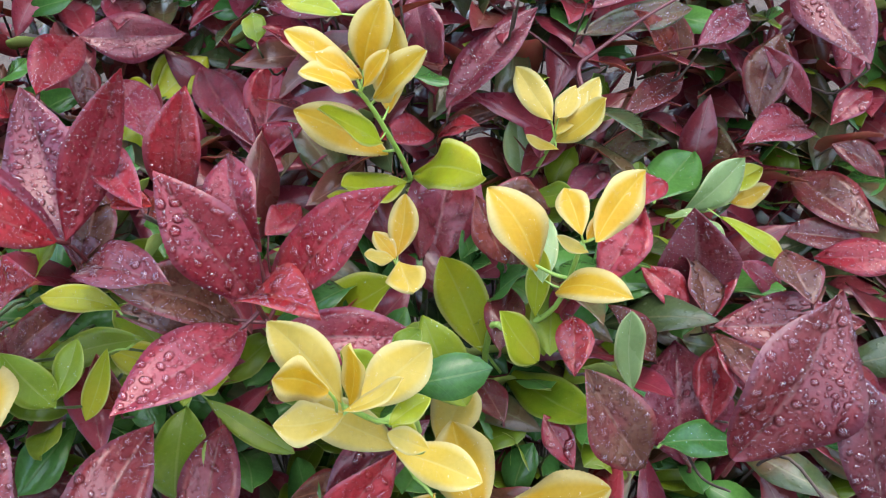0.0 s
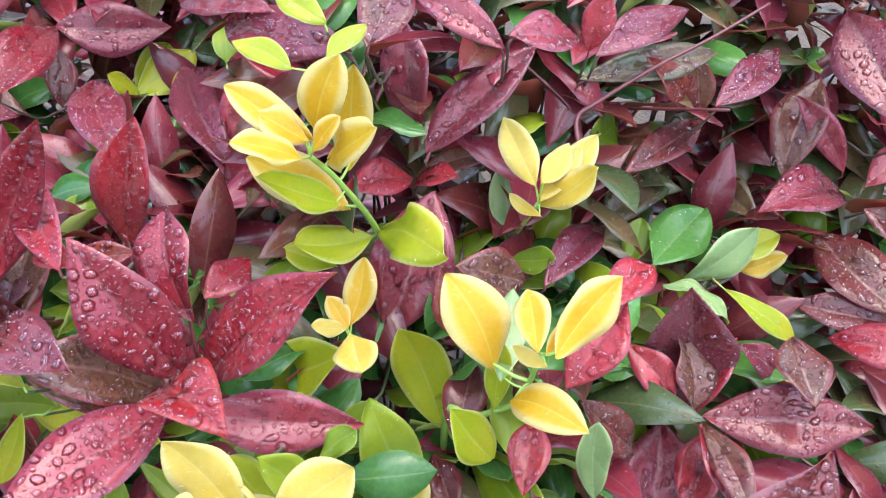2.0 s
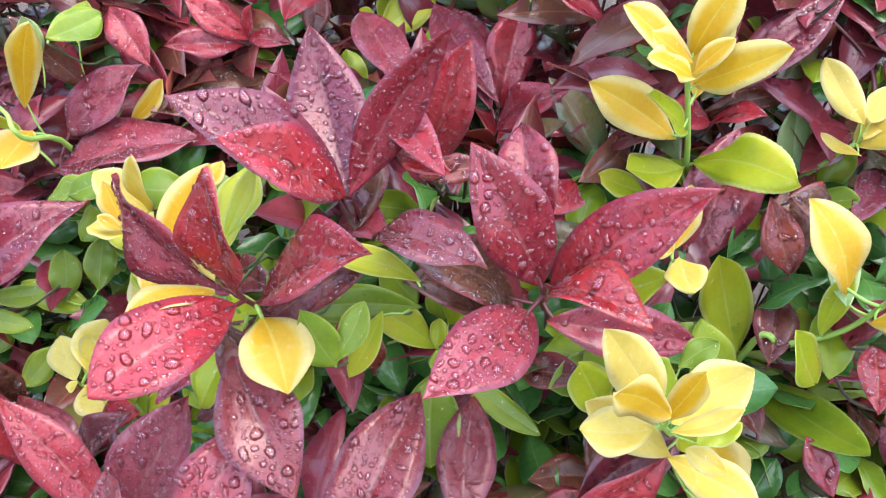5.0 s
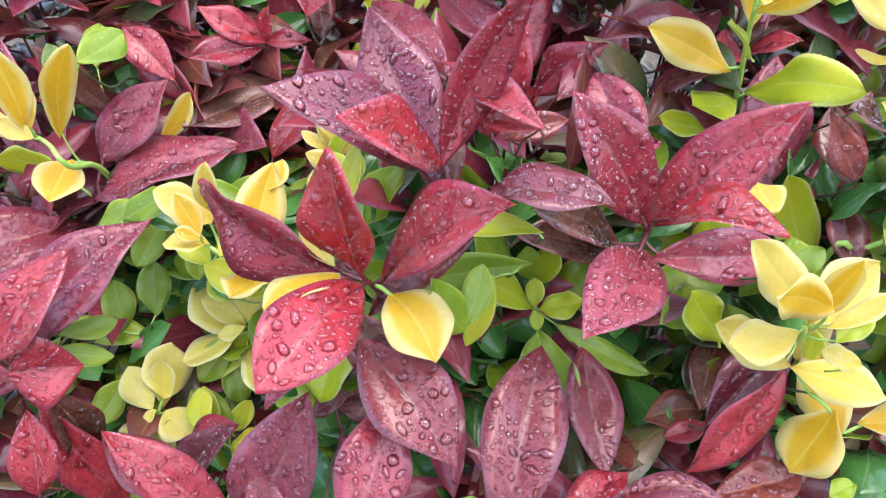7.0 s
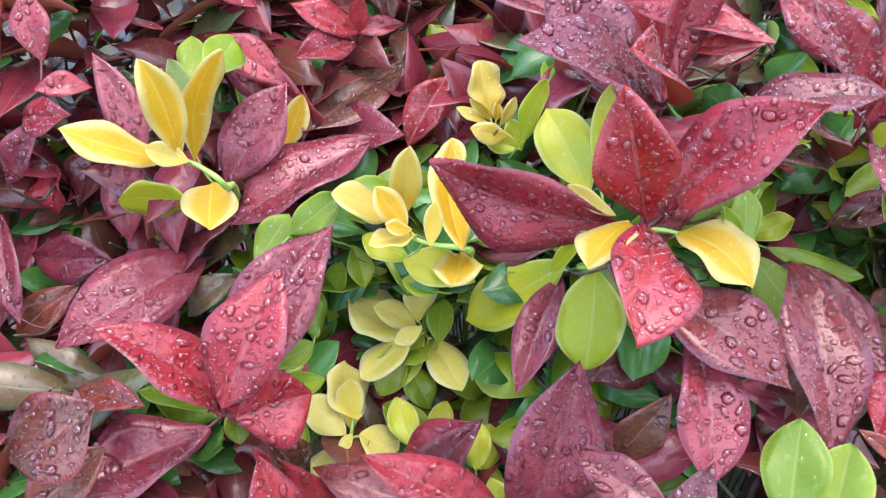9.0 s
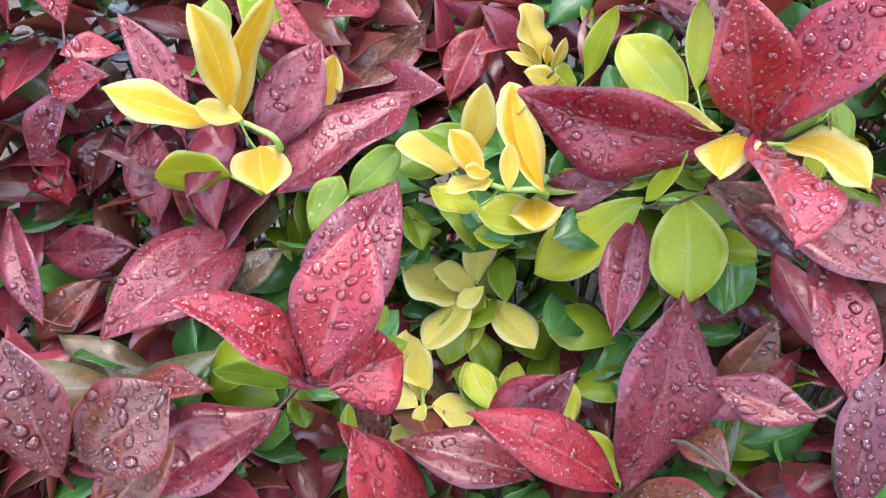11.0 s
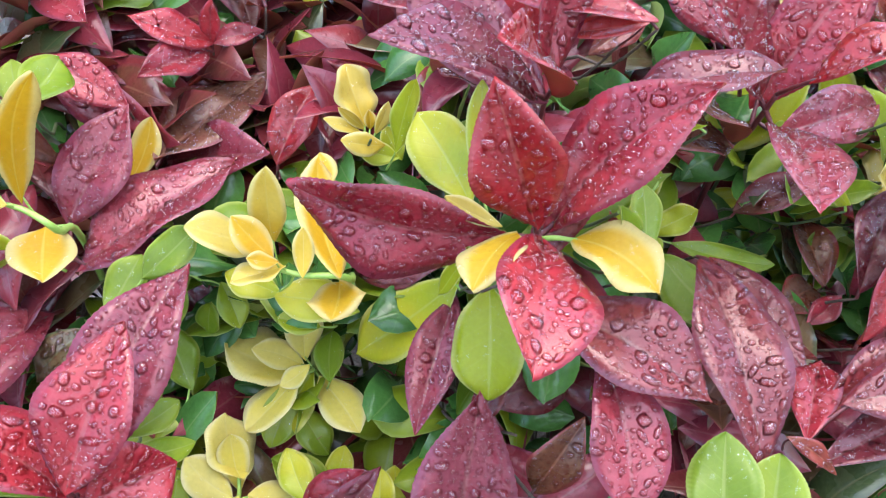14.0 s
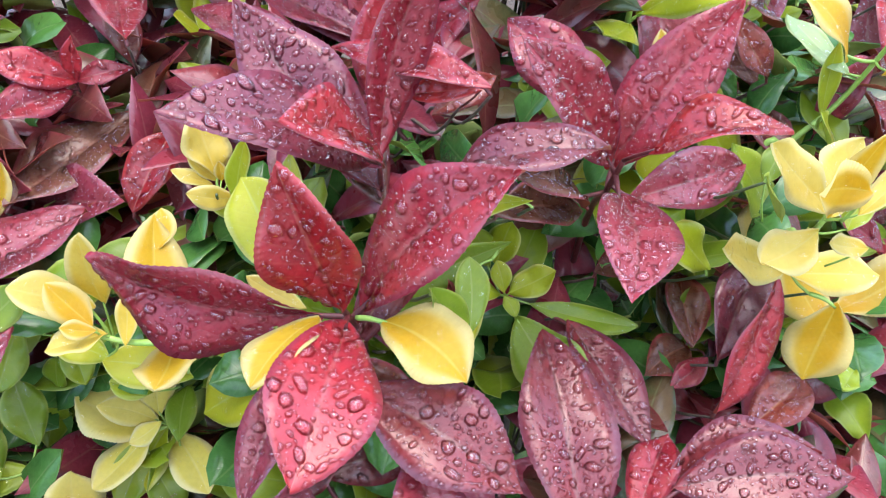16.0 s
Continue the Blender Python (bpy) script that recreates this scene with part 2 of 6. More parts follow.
# faces of the added unseen wall; pale plaster bounces light at the hedge
PLASTER = plain_material("plaster", (0.58, 0.56, 0.52), (0.68, 0.66, 0.62), 3, 0.9, 0.002)
STONE = plain_material("coping_stone", (0.26, 0.25, 0.23), (0.34, 0.33, 0.30), 6, 0.9, 0.002)
# pink tint paints in the sheenless, deeper red inside drops on red leaves
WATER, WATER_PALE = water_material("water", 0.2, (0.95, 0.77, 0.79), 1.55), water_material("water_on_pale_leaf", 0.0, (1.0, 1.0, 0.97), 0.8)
LEAF["wine"] = LEAF["red"]
PHOTINIA = {"wine", "burgundy", "red", "scarlet", "plum", "bronze", "copper", "dark"}


# ---------------------------------------------------------------- building blocks
def part(name, mesh, materials, parent, m=None, label=""):
    ob = new(name, mesh)
    for mat in materials:
        if mat.name not in mesh.materials:
            mesh.materials.append(mat)
    ob.parent = parent
    if m is not None:
        ob.matrix_local = m
    if label:
        tagged(ob, label)
    return ob


def mesh_of(name, verts, faces, smooth=True):
    me = bpy.data.meshes.new(name)
    me.from_pydata(verts, [], faces)
    me.polygons.foreach_set("use_smooth", [smooth] * len(me.polygons))
    return me


def tube(points, radii, sides=7):
    """Vertices and faces of a tapered round stem along points."""
    verts, faces = [], []
    pts = [Vector(p) for p in points]
    for i, p in enumerate(pts):
        d = (pts[min(i + 1, len(pts) - 1)] - pts[max(i - 1, 0)]).normalized()
        a = d.orthogonal().normalized() if i == 0 else (a - d * a.dot(d)).normalized()
        b = d.cross(a)
        for k in range(sides):
            w = 2 * math.pi * k / sides
            verts.append(tuple(p + radii[i] * (math.cos(w) * a + math.sin(w) * b)))
    for i in range(len(pts) - 1):
        for k in range(sides):
            n = (k + 1) % sides
            faces.append((i * sides + k, i * sides + n, (i + 1) * sides + n, (i + 1) * sides + k))
    faces.append(tuple(range(sides))[::-1])
    faces.append(tuple((len(pts) - 1) * sides + k for k in range(sides)))
    return verts, faces


def smooth_path(points, steps=5):
    """Points on a Catmull-Rom curve through the given ones."""
    p = [Vector(q) for q in points]
    p = [2 * p[0] - p[1], *p, 2 * p[-1] - p[-2]]
    out = []
    for i in range(1, len(p) - 2):
        for k in range(steps):
            t = k / steps
            out.append(0.5 * (2 * p[i] + (p[i + 1] - p[i - 1]) * t + (2 * p[i - 1] - 5 * p[i] + 4 * p[i + 1] - p[i + 2]) * t * t + (3 * p[i] - p[i - 1] - 3 * p[i + 1] + p[i + 2]) * t**3))
    return [*out, p[-2]]


class Blade:
    """The shape of one leaf: its length runs along x, its breadth along y, its face looks along z."""

    def __init__(self, kind, length, width, bend, rng):
        self.photinia = kind in PHOTINIA
        self.length, self.half, self.bend = length, width / 2, bend
        self.fold = rng.uniform(0.34, 0.56) if self.photinia else rng.uniform(0.12, 0.32)
        self.waves, self.phase = rng.uniform(0.03, 0.07) if self.photinia else rng.uniform(0.03, 0.10), rng.uniform(0, 6.3)
        self.freq = rng.uniform(7, 12)
        self.sway = rng.uniform(-0.05, 0.05)
        self.twist = rng.uniform(-0.12, 0.12)
        self.peak = rng.uniform(0.46, 0.58) if self.photinia else rng.uniform(0.50, 0.60)
        self.blunt = kind == "wine"
        if self.blunt:
            self.peak = 0.60
        self.teeth = rng.uniform(0.006, 0.011) if self.photinia else rng.uniform(0.008, 0.015)
        self.hook = rng.uniform(-0.02, 0.05) if self.photinia else rng.uniform(-0.03, 0.06)

    def breadth(self, u):
        if u < self.peak:
            return max(0.0, math.sin(math.pi / 2 * u / self.peak)) ** (0.85 if self.photinia else 0.9)
        s = (u - self.peak) / (1 - self.peak)
        return max(0.0, 1 - s**1.55) if self.photinia and not self.blunt else max(0.0, 1 - s**2.2) ** 0.85

    def at(self, u, v):
        w = self.half * self.breadth(u)
        y = v * w
        z = 4 * self.bend * self.length * u * (1 - u) + self.fold * abs(y) * (1 - 0.35 * abs(v))
        z += self.waves * self.half * v * v * math.sin(self.freq * u + self.phase + (1.3 if v > 0 else 0)) * 2.2
        z += self.twist * y * (u - 0.45) - self.hook * self.length * max(0.0, u - 0.72) * 2.0 * (1 - u) * 2
        y += self.sway * self.length * math.sin(math.pi * u)
        return Vector((u * self.length, y, z))


def leaf_mesh(blade, nu, nv, thick, petiole=None):
    """A closed leaf with a face, an underside and, if asked, a stalk that ends at the given place."""
    verts, faces, uvs = [], [], []
    teeth = nu >= 20
    across = [-1, -0.62, -0.13, 0, 0.13, 0.62, 1] if nv == 6 else [2 * j / nv - 1 for j in range(nv + 1)]
    for i in range(nu + 1):
        u = i / nu
        u = 0.003 + 0.995 * u
        for j, v in enumerate(across):
            p = blade.at(u, v)
            if teeth and j in (0, nv) and 1 < i < nu:
                p.y += (1 if v > 0 else -1) * blade.half * blade.teeth * (1 if i % 2 else -1)
            verts.append(p)
            uvs.append((u, (v + 1) / 2))
    count = len(verts)
    row = nv + 1
    low = [p - Vector((0, 0, thick * (0.25 + 0.75 * (1 - abs(across[k % row]))))) for k, p in enumerate(verts)]
    verts += low
    uvs += uvs
    for i in range(nu):
        for j in range(nv):
            a, b, c, d = i * row + j, (i + 1) * row + j, (i + 1) * row + j + 1, i * row + j + 1
            faces.append((a, b, c, d))
    tops = len(faces)
    for i in range(nu):
        for j in range(nv):
            a, b, c, d = i * row + j, (i + 1) * row + j, (i + 1) * row + j + 1, i * row + j + 1
            faces.append((count + a, count + d, count + c, count + b))
        for j in (0, nv):
            a, b = i * row + j, (i + 1) * row + j
            faces.append((b, a, count + a, count + b) if j == 0 else (a, b, count + b, count + a))
    rims = len(faces)
    if petiole is not None:
        start = blade.at(0.07, 0) - Vector((0, 0, thick))
        mid = start.lerp(petiole, 0.5) + Vector((-0.08 * (start - petiole).length, 0, 0))
        r = max(0.0005, min(0.0011, blade.half * 0.06))
        tv, tf = tube(smooth_path([petiole, mid, start], 3), [r * 1.2] * 4 + [r] * 3, 5)
        base = len(verts)
        verts += [Vector(p) for p in tv]
        uvs += [(0.1, 0.5)] * len(tv)
        faces += [tuple(base + k for k in f) for f in tf]
    me = mesh_of("leaf", [tuple(p) for p in verts], faces)
    me.polygons.foreach_set("material_index", [0] * tops + [1] * (rims - tops) + [2] * (len(faces) - rims))
    layer = me.uv_layers.new(name="leaf")
    for loop in me.loops:
        layer.data[loop.index].uv = uvs[loop.vertex_index]
    return me


def drops_mesh(blade, number, rng, biggest, flat=1.0):
    """Rain drops that lie on a leaf's face."""
    verts, faces = [], []
    placed = []
    for _ in range(number * 3):
        if len(placed) >= number:
            break
        u, v = rng.uniform(0.07, 0.96), rng.uniform(-0.9, 0.9)
        p = blade.at(u, v)
        room = blade.half * blade.breadth(u) * (1 - abs(v))
        share = len(placed) / number
        r = rng.uniform(0.0021, 0.0034) if share < 0.055 else rng.uniform(0.0012, 0.0021) if share < 0.21 else rng.uniform(0.0008, 0.0013) if share < 0.5 else rng.uniform(0.0004, 0.0008)
        r = min(r, biggest, 0.0002 + room)
        if any((p - q).length < 0.95 * (r + s) for q, s in placed):
            continue
        placed.append((p, r))
        e = 0.02
        n = (blade.at(min(u + e, 0.99), v) - blade.at(u - e, v)).cross(blade.at(u, v + e) - blade.at(u, v - e)).normalized()
        a = n.orthogonal().normalized()
        b = n.cross(a)
        turn, long, tall = rng.uniform(0, 6.28), rng.uniform(0.85, 1.25) if r < 0.002 else rng.uniform(0.9, 1.5), rng.uniform(0.55, 0.8) * flat
        wob = [rng.uniform(0.82, 1.16) for _ in range(8)]
        base, sides = len(verts), 8 if r > 0.0011 else 5
        rings = ((1.0, -0.04), (0.90, 0.36), (0.66, 0.72), (0.33, 0.94)) if r > 0.0011 else ((1.0, -0.04), (0.74, 0.62)) if r > 0.0006 else ((1.0, -0.04),)
        for ring, up in rings:
            for k in range(sides):
                w = 2 * math.pi * k / sides
                x, y = r * ring * wob[k] * math.cos(w) * long, r * ring * wob[k] * math.sin(w) / long
                x, y = x * math.cos(turn) - y * math.sin(turn), x * math.sin(turn) + y * math.cos(turn)
                verts.append(tuple(p + x * a + y * b + n * (r * tall * up)))
        verts.append(tuple(p + n * r * tall))
        last = len(rings) - 1
        for g in range(last):
            for k in range(sides):
                m = (k + 1) % sides
                faces.append((base + g * sides + k, base + g * sides + m, base + (g + 1) * sides + m, base + (g + 1) * sides + k))
        for k in range(sides):
            faces.append((base + last * sides + k, base + last * sides + (k + 1) % sides, base + (last + 1) * sides))
    return mesh_of("rainwater", verts, faces)


VIEW_SIDE = Vector((0, -0.6, 0.8))


def leaf_frame(base, tip, roll):
    x = (Vector(tip) - Vector(base)).normalized()
    z = (VIEW_SIDE - x * VIEW_SIDE.dot(x)).normalized()
    z = Matrix.Rotation(radians(roll), 3, x) @ z
    y = z.cross(x)
    return Matrix.Translation(base) @ Matrix((x, y, z)).transposed().to_4x4()


def add_leaf(shoot, kind, m, length, width, bend, rng, petiole=None, detail=(26, 6), drops=None):
    """A leaf at the pose m in its shoot, with the drops on it."""
    blade = Blade(kind, length, width, bend, rng)
    photinia = kind in PHOTINIA
    me = leaf_mesh(blade, *detail, 0.0005 if photinia else 0.0007, petiole)
    ob = part("leaf", me, (), shoot, m)
    for mat in (LEAF[kind], UNDER_RED if photinia else UNDER_GOLD if kind in GOLDEN else UNDER_GREEN, STEM_RED if photinia else STEM_GREEN):
        me.materials.append(mat)
    area = length * width * 0.65
    wet = drops if drops is not None else int(area * (125000 if photinia else 42000))
    if wet > 0:
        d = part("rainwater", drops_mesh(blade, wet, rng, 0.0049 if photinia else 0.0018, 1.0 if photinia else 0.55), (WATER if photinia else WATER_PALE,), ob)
        d.matrix_local = Matrix.Identity(4)
        tagged(d, kind="stuff")
    return ob


SHOOTS = {
    "photinia": ("photinia_shoot", "photinia shoot", "photinia shoots"),
    "euonymus": ("euonymus_shoot", "euonymus shoot", "euonymus shoots"),
}


def shoot_root(plant, x, y, label):
    name, category, group = SHOOTS[plant]
    return tagged(new(name), label, category, group), Vector((x, y, 0))


TOPS = []


def shoot(plant, label, stem, leaves, seed, thick=0.0009):
    """A shoot that rises from the ground through the places of its stem. A leaf: kind, base, tip, width, roll, bend."""
    rng = random.Random(seed)
    top = Vector(stem[-1])
    first = Vector(stem[0])
    foot = Vector((first.x + rng.uniform(-0.04, 0.04), first.y + 0.05 + rng.uniform(-0.03, 0.05), 0))
    root, origin = shoot_root(plant, foot.x, foot.y, label)
    root.location = origin
    low = first.lerp(foot, 0.45) + Vector((rng.uniform(-0.01, 0.01), 0.02, 0))
    path = smooth_path([foot - origin, low - origin, *[Vector(p) - origin for p in stem]], 6)
    n = len(path)
    verts, faces = tube(path, [thick * (1.9 - 1.15 * (i / (n - 1)) ** 0.7) for i in range(n)], 8)
    part("stem", mesh_of("stem", verts, faces), ((STEM_RED if thick > 0.001 else BARK) if plant == "photinia" else STEM_GREEN if thick > 0.001 else STEM_DULL,), root)
    upper = path[n // 2:]
    for kind, base, tip, width, roll, bend in leaves:
        TOPS.extend(Vector(base).lerp(Vector(tip), k) for k in (0.1, 0.5, 0.9))
        b, t = Vector(base) - origin, Vector(tip) - origin
        m = leaf_frame(b, t, roll)
        near = min(upper, key=lambda p: (p - b).length + 0.4 * max(0.0, p.z - b.z))
        gap = near - b
        if gap.length > 0.022:
            near = b + 0.022 * (0.5 * gap.normalized() + Vector((0, 0.15, -0.8))).normalized()
        add_leaf(root, kind, m, (t - b).length, width, bend, rng, petiole=m.inverted() @ near, detail=(64, 6) if plant == "photinia" else (52, 6))
    return root


# ---------------------------------------------------------------- ground
def ground():
    size, n = 40.0, 24
    verts, faces = [], []
    for i in range(n + 1):
        for j in range(n + 1):
            x, y = (2 * i / n - 1), (2 * j / n - 1)
            x, y = size * x * abs(x) ** 1.5, size * y * abs(y) ** 1.5
            verts.append((x, y, 0.03 * noise.noise(Vector((x * 2, y * 2, 0))) - 0.02))
    for i in range(n):
        for j in range(n):
            a = i * (n + 1) + j
            faces.append((a, a + n + 1, a + n + 2, a + 1))
    me = mesh_of("ground", verts, faces)
    me.materials.append(SOIL)
    tagged(new("ground", me), "dark damp garden soil under the hedge", "ground", kind="structure")


ground()


def unseen_rear_wall():
    """A plain rendered wall with a coping, added unseen behind the path to shut off the low sky and bounce light."""
    for name, size, mid, mat, label in (
        ("unseen_wall_south", (14.0, 0.25, 1.7), (-0.2, -1.9, 0.83), PLASTER, "plain off-white wall, unseen, added to block low sky and bounce light"),
        ("unseen_wall_coping", (14.1, 0.35, 0.08), (-0.2, -1.9, 1.72), STONE, "weathered stone coping along the top of the added unseen wall"),
    ):
        bm = bmesh.new()
        bmesh.ops.create_cube(bm, size=1.0, matrix=Matrix.Translation(mid) @ Matrix.Diagonal((*size, 1)))
        bmesh.ops.bevel(bm, geom=bm.edges[:], offset=0.012, segments=2, affect="EDGES")
        me = bpy.data.meshes.new(name)
        bm.to_mesh(me)
        bm.free()
        me.materials.append(mat)
        tagged(new(name, me), label, "wall", kind="structure")


unseen_rear_wall()

# ---------------------------------------------------------------- the shoots seen closest
shoot("photinia", "photinia shoot with wet plum-red leaves", [(0.0088, 0.5198, 0.6616), (0.0088, 0.4498, 0.7266), (0.0088, 0.4198, 0.7616)], [
    ("plum", (0.0088, 0.4198, 0.7656), (-0.011, 0.3573, 0.7071), 0.0464, -6, 0.050),
], seed=100)
shoot("euonymus", "euonymus shoot with glossy green leaves", [(-0.1443, 0.3923, 0.5813), (-0.1443, 0.3223, 0.6463), (-0.1443, 0.2923, 0.6813)], [
    ("green", (-0.1354, 0.2832, 0.6817), (-0.0832, 0.259, 0.6639), 0.0148, -11, -0.020),
    ("green", (-0.1454, 0.2783, 0.6811), (-0.138, 0.2225, 0.678), 0.0340, 3, -0.020),
    ("lime", (-0.1465, 0.2923, 0.6836), (-0.1824, 0.2889, 0.7171), 0.0210, 15, -0.020),
    ("lime", (-0.1442, 0.2907, 0.6852), (-0.1201, 0.2856, 0.6969), 0.0165, -16, -0.020),
    ("lime", (-0.1465, 0.2891, 0.6879), (-0.147, 0.2989, 0.703), 0.0108, -4, -0.020),
    ("lime", (-0.1433, 0.3061, 0.6887), (-0.1338, 0.309, 0.7159), 0.0175, -25, -0.020),
    ("green", (-0.1464, 0.3086, 0.6884), (-0.1512, 0.3132, 0.7129), 0.0153, 9, -0.020),
    ("green", (-0.1463, 0.29, 0.6861), (-0.1461, 0.2769, 0.6831), 0.0081, 4, -0.020),
], seed=101)
shoot("euonymus", "euonymus shoot with glossy green leaves", [(-0.2004, 0.2329, 0.5631), (-0.2004, 0.1629, 0.6281), (-0.2004, 0.1329, 0.6631)], [
    ("green", (-0.2083, 0.1362, 0.6706), (-0.1848, 0.1735, 0.6921), 0.0296, -26, -0.020),
    ("green", (-0.1924, 0.1297, 0.6635), (-0.1685, 0.1583, 0.6877), 0.0269, -29, -0.020),
], seed=102)
shoot("euonymus", "euonymus shoot with glossy green leaves", [(-0.1884, 0.3388, 0.6312), (-0.1884, 0.2688, 0.6962), (-0.1884, 0.2388, 0.7312)], [
    ("green", (-0.1884, 0.2388, 0.7352), (-0.1784, 0.2619, 0.7554), 0.0149, 1, -0.020),
], seed=103)
shoot("euonymus", "euonymus shoot with lime green and yellow leaves", [(-0.1511, 0.3607, 0.6734), (-0.1511, 0.2907, 0.7384), (-0.1511, 0.2607, 0.7734)], [
    ("lime", (-0.1511, 0.2607, 0.7774), (-0.2042, 0.2859, 0.7599), 0.0151, 13, -0.020),
], seed=104)
shoot("euonymus", "euonymus shoot with glossy green leaves", [(-0.1624, 0.3728, 0.6357), (-0.1624, 0.3028, 0.7007), (-0.1624, 0.2728, 0.7357)], [
    ("green", (-0.1524, 0.2738, 0.7422), (-0.2256, 0.2927, 0.7008), 0.0211, 11, -0.020),
    ("lime", (-0.1723, 0.2718, 0.7371), (-0.1869, 0.2522, 0.7026), 0.0136, -5, -0.020),
], seed=105)
shoot("euonymus", "euonymus shoot with deep green leaves", [(0.1252, 0.3747, 0.5466), (0.1252, 0.3047, 0.6116), (0.1252, 0.2747, 0.6466)], [
    ("deep", (0.1252, 0.2747, 0.6506), (0.1828, 0.2964, 0.6222), 0.0234, -19, -0.020),
], seed=106)
shoot("euonymus", "euonymus shoot with lime green and yellow leaves", [(-0.3387, 0.3685, 0.477), (-0.3387, 0.2985, 0.542), (-0.3387, 0.2685, 0.577)], [
    ("lime", (-0.3486, 0.2709, 0.5865), (-0.3538, 0.295, 0.608), 0.0198, 1, -0.020),
    ("lime", (-0.3394, 0.2766, 0.5828), (-0.3237, 0.2896, 0.5988), 0.0157, -17, -0.020),
    ("lime", (-0.3281, 0.2582, 0.5737), (-0.3015, 0.2411, 0.5637), 0.0197, -15, -0.020),
], seed=107)
shoot("euonymus", "euonymus shoot with lime green and yellow leaves", [(-0.3138, 0.3495, 0.4704), (-0.3138, 0.2795, 0.5354), (-0.3138, 0.2495, 0.5704)], [
    ("lime", (-0.3138, 0.2495, 0.5744), (-0.3026, 0.269, 0.5953), 0.0185, -14, -0.020),
], seed=108)
shoot("euonymus", "euonymus shoot with glossy green leaves", [(-0.405, 0.4553, 0.5874), (-0.405, 0.3853, 0.6524), (-0.405, 0.3553, 0.6874)], [
    ("green", (-0.416, 0.3569, 0.6817), (-0.3915, 0.3755, 0.6977), 0.0209, -7, -0.020),
    ("green", (-0.3939, 0.3537, 0.701), (-0.3619, 0.3577, 0.7196), 0.0202, -10, -0.020),
], seed=109)
shoot("euonymus", "euonymus shoot with glossy green leaves", [(-0.3674, 0.4642, 0.5567), (-0.3674, 0.3942, 0.6217), (-0.3674, 0.3642, 0.6567)], [
    ("green", (-0.3674, 0.3642, 0.6607), (-0.3746, 0.3625, 0.6376), 0.0147, 22, -0.020),
], seed=110)
shoot("euonymus", "euonymus shoot with glossy green leaves", [(-0.4191, 0.3789, 0.5737), (-0.4191, 0.3089, 0.6387), (-0.4191, 0.2789, 0.6737)], [
    ("green", (-0.4183, 0.2724, 0.6792), (-0.3906, 0.2802, 0.6615), 0.0138, -19, -0.020),
    ("green", (-0.42, 0.2854, 0.6762), (-0.3931, 0.3028, 0.6662), 0.0146, -14, -0.020),
], seed=111)
shoot("euonymus", "euonymus shoot with glossy green leaves", [(-0.4433, 0.3874, 0.5448), (-0.4433, 0.3174, 0.6098), (-0.4433, 0.2874, 0.6448)], [
    ("green", (-0.4397, 0.2886, 0.6493), (-0.4182, 0.2831, 0.6724), 0.0137, -20, -0.020),
    ("green", (-0.4469, 0.2862, 0.6483), (-0.4822, 0.2866, 0.6807), 0.0117, 22, -0.020),
], seed=112)
shoot("euonymus", "euonymus shoot with lime green and yellow leaves", [(-0.3512, 0.3617, 0.4999), (-0.3512, 0.2917, 0.5649), (-0.3512, 0.2617, 0.5999)], [
    ("lime", (-0.3512, 0.2617, 0.6039), (-0.3529, 0.2908, 0.612), 0.0182, -7, -0.020),
], seed=113)
shoot("euonymus", "euonymus shoot with lime green and yellow leaves", [(-0.3221, 0.3329, 0.5075), (-0.3221, 0.2629, 0.5725), (-0.3221, 0.2329, 0.6075)], [
    ("lime", (-0.3221, 0.2329, 0.6115), (-0.3129, 0.2549, 0.6228), 0.0159, -18, -0.020),
], seed=114)
shoot("euonymus", "euonymus shoot with lime green and yellow leaves", [(-0.3123, 0.2952, 0.5034), (-0.3123, 0.2252, 0.5684), (-0.3123, 0.1952, 0.6034)], [
    ("lime", (-0.3123, 0.1952, 0.6074), (-0.3173, 0.2226, 0.6199), 0.0151, -8, -0.020),
], seed=115)
shoot("euonymus", "euonymus shoot with glossy green leaves", [(-0.2488, 0.3887, 0.5931), (-0.2488, 0.3187, 0.6581), (-0.2488, 0.2887, 0.6931)], [
    ("green", (-0.2488, 0.2887, 0.6971), (-0.2324, 0.2504, 0.7085), 0.0205, 10, -0.020),
], seed=116)
shoot("euonymus", "euonymus shoot with lime green and yellow leaves", [(-0.2605, 0.359, 0.6501), (-0.2605, 0.289, 0.7151), (-0.2605, 0.259, 0.7501)], [
    ("lime", (-0.2605, 0.259, 0.7541), (-0.2725, 0.2668, 0.7222), 0.0094, 48, -0.020),
], seed=117)
shoot("euonymus", "euonymus shoot with glossy green leaves", [(-0.4011, 0.4379, 0.5097), (-0.4011, 0.3679, 0.5747), (-0.4011, 0.3379, 0.6097)], [
    ("green", (-0.3919, 0.3435, 0.6201), (-0.3936, 0.3707, 0.6463), 0.0228, 12, -0.020),
    ("green", (-0.4167, 0.3351, 0.6116), (-0.4212, 0.362, 0.6375), 0.0228, 15, -0.020),
    ("green", (-0.3947, 0.3352, 0.6093), (-0.4509, 0.3437, 0.6165), 0.0220, 17, -0.020),
], seed=118)
shoot("euonymus", "euonymus shoot with glossy green leaves", [(-0.4458, 0.4169, 0.5089), (-0.4458, 0.3469, 0.5739), (-0.4458, 0.3169, 0.6089)], [
    ("green", (-0.4458, 0.3169, 0.6129), (-0.4494, 0.2984, 0.595), 0.0157, -12, -0.020),
], seed=119)
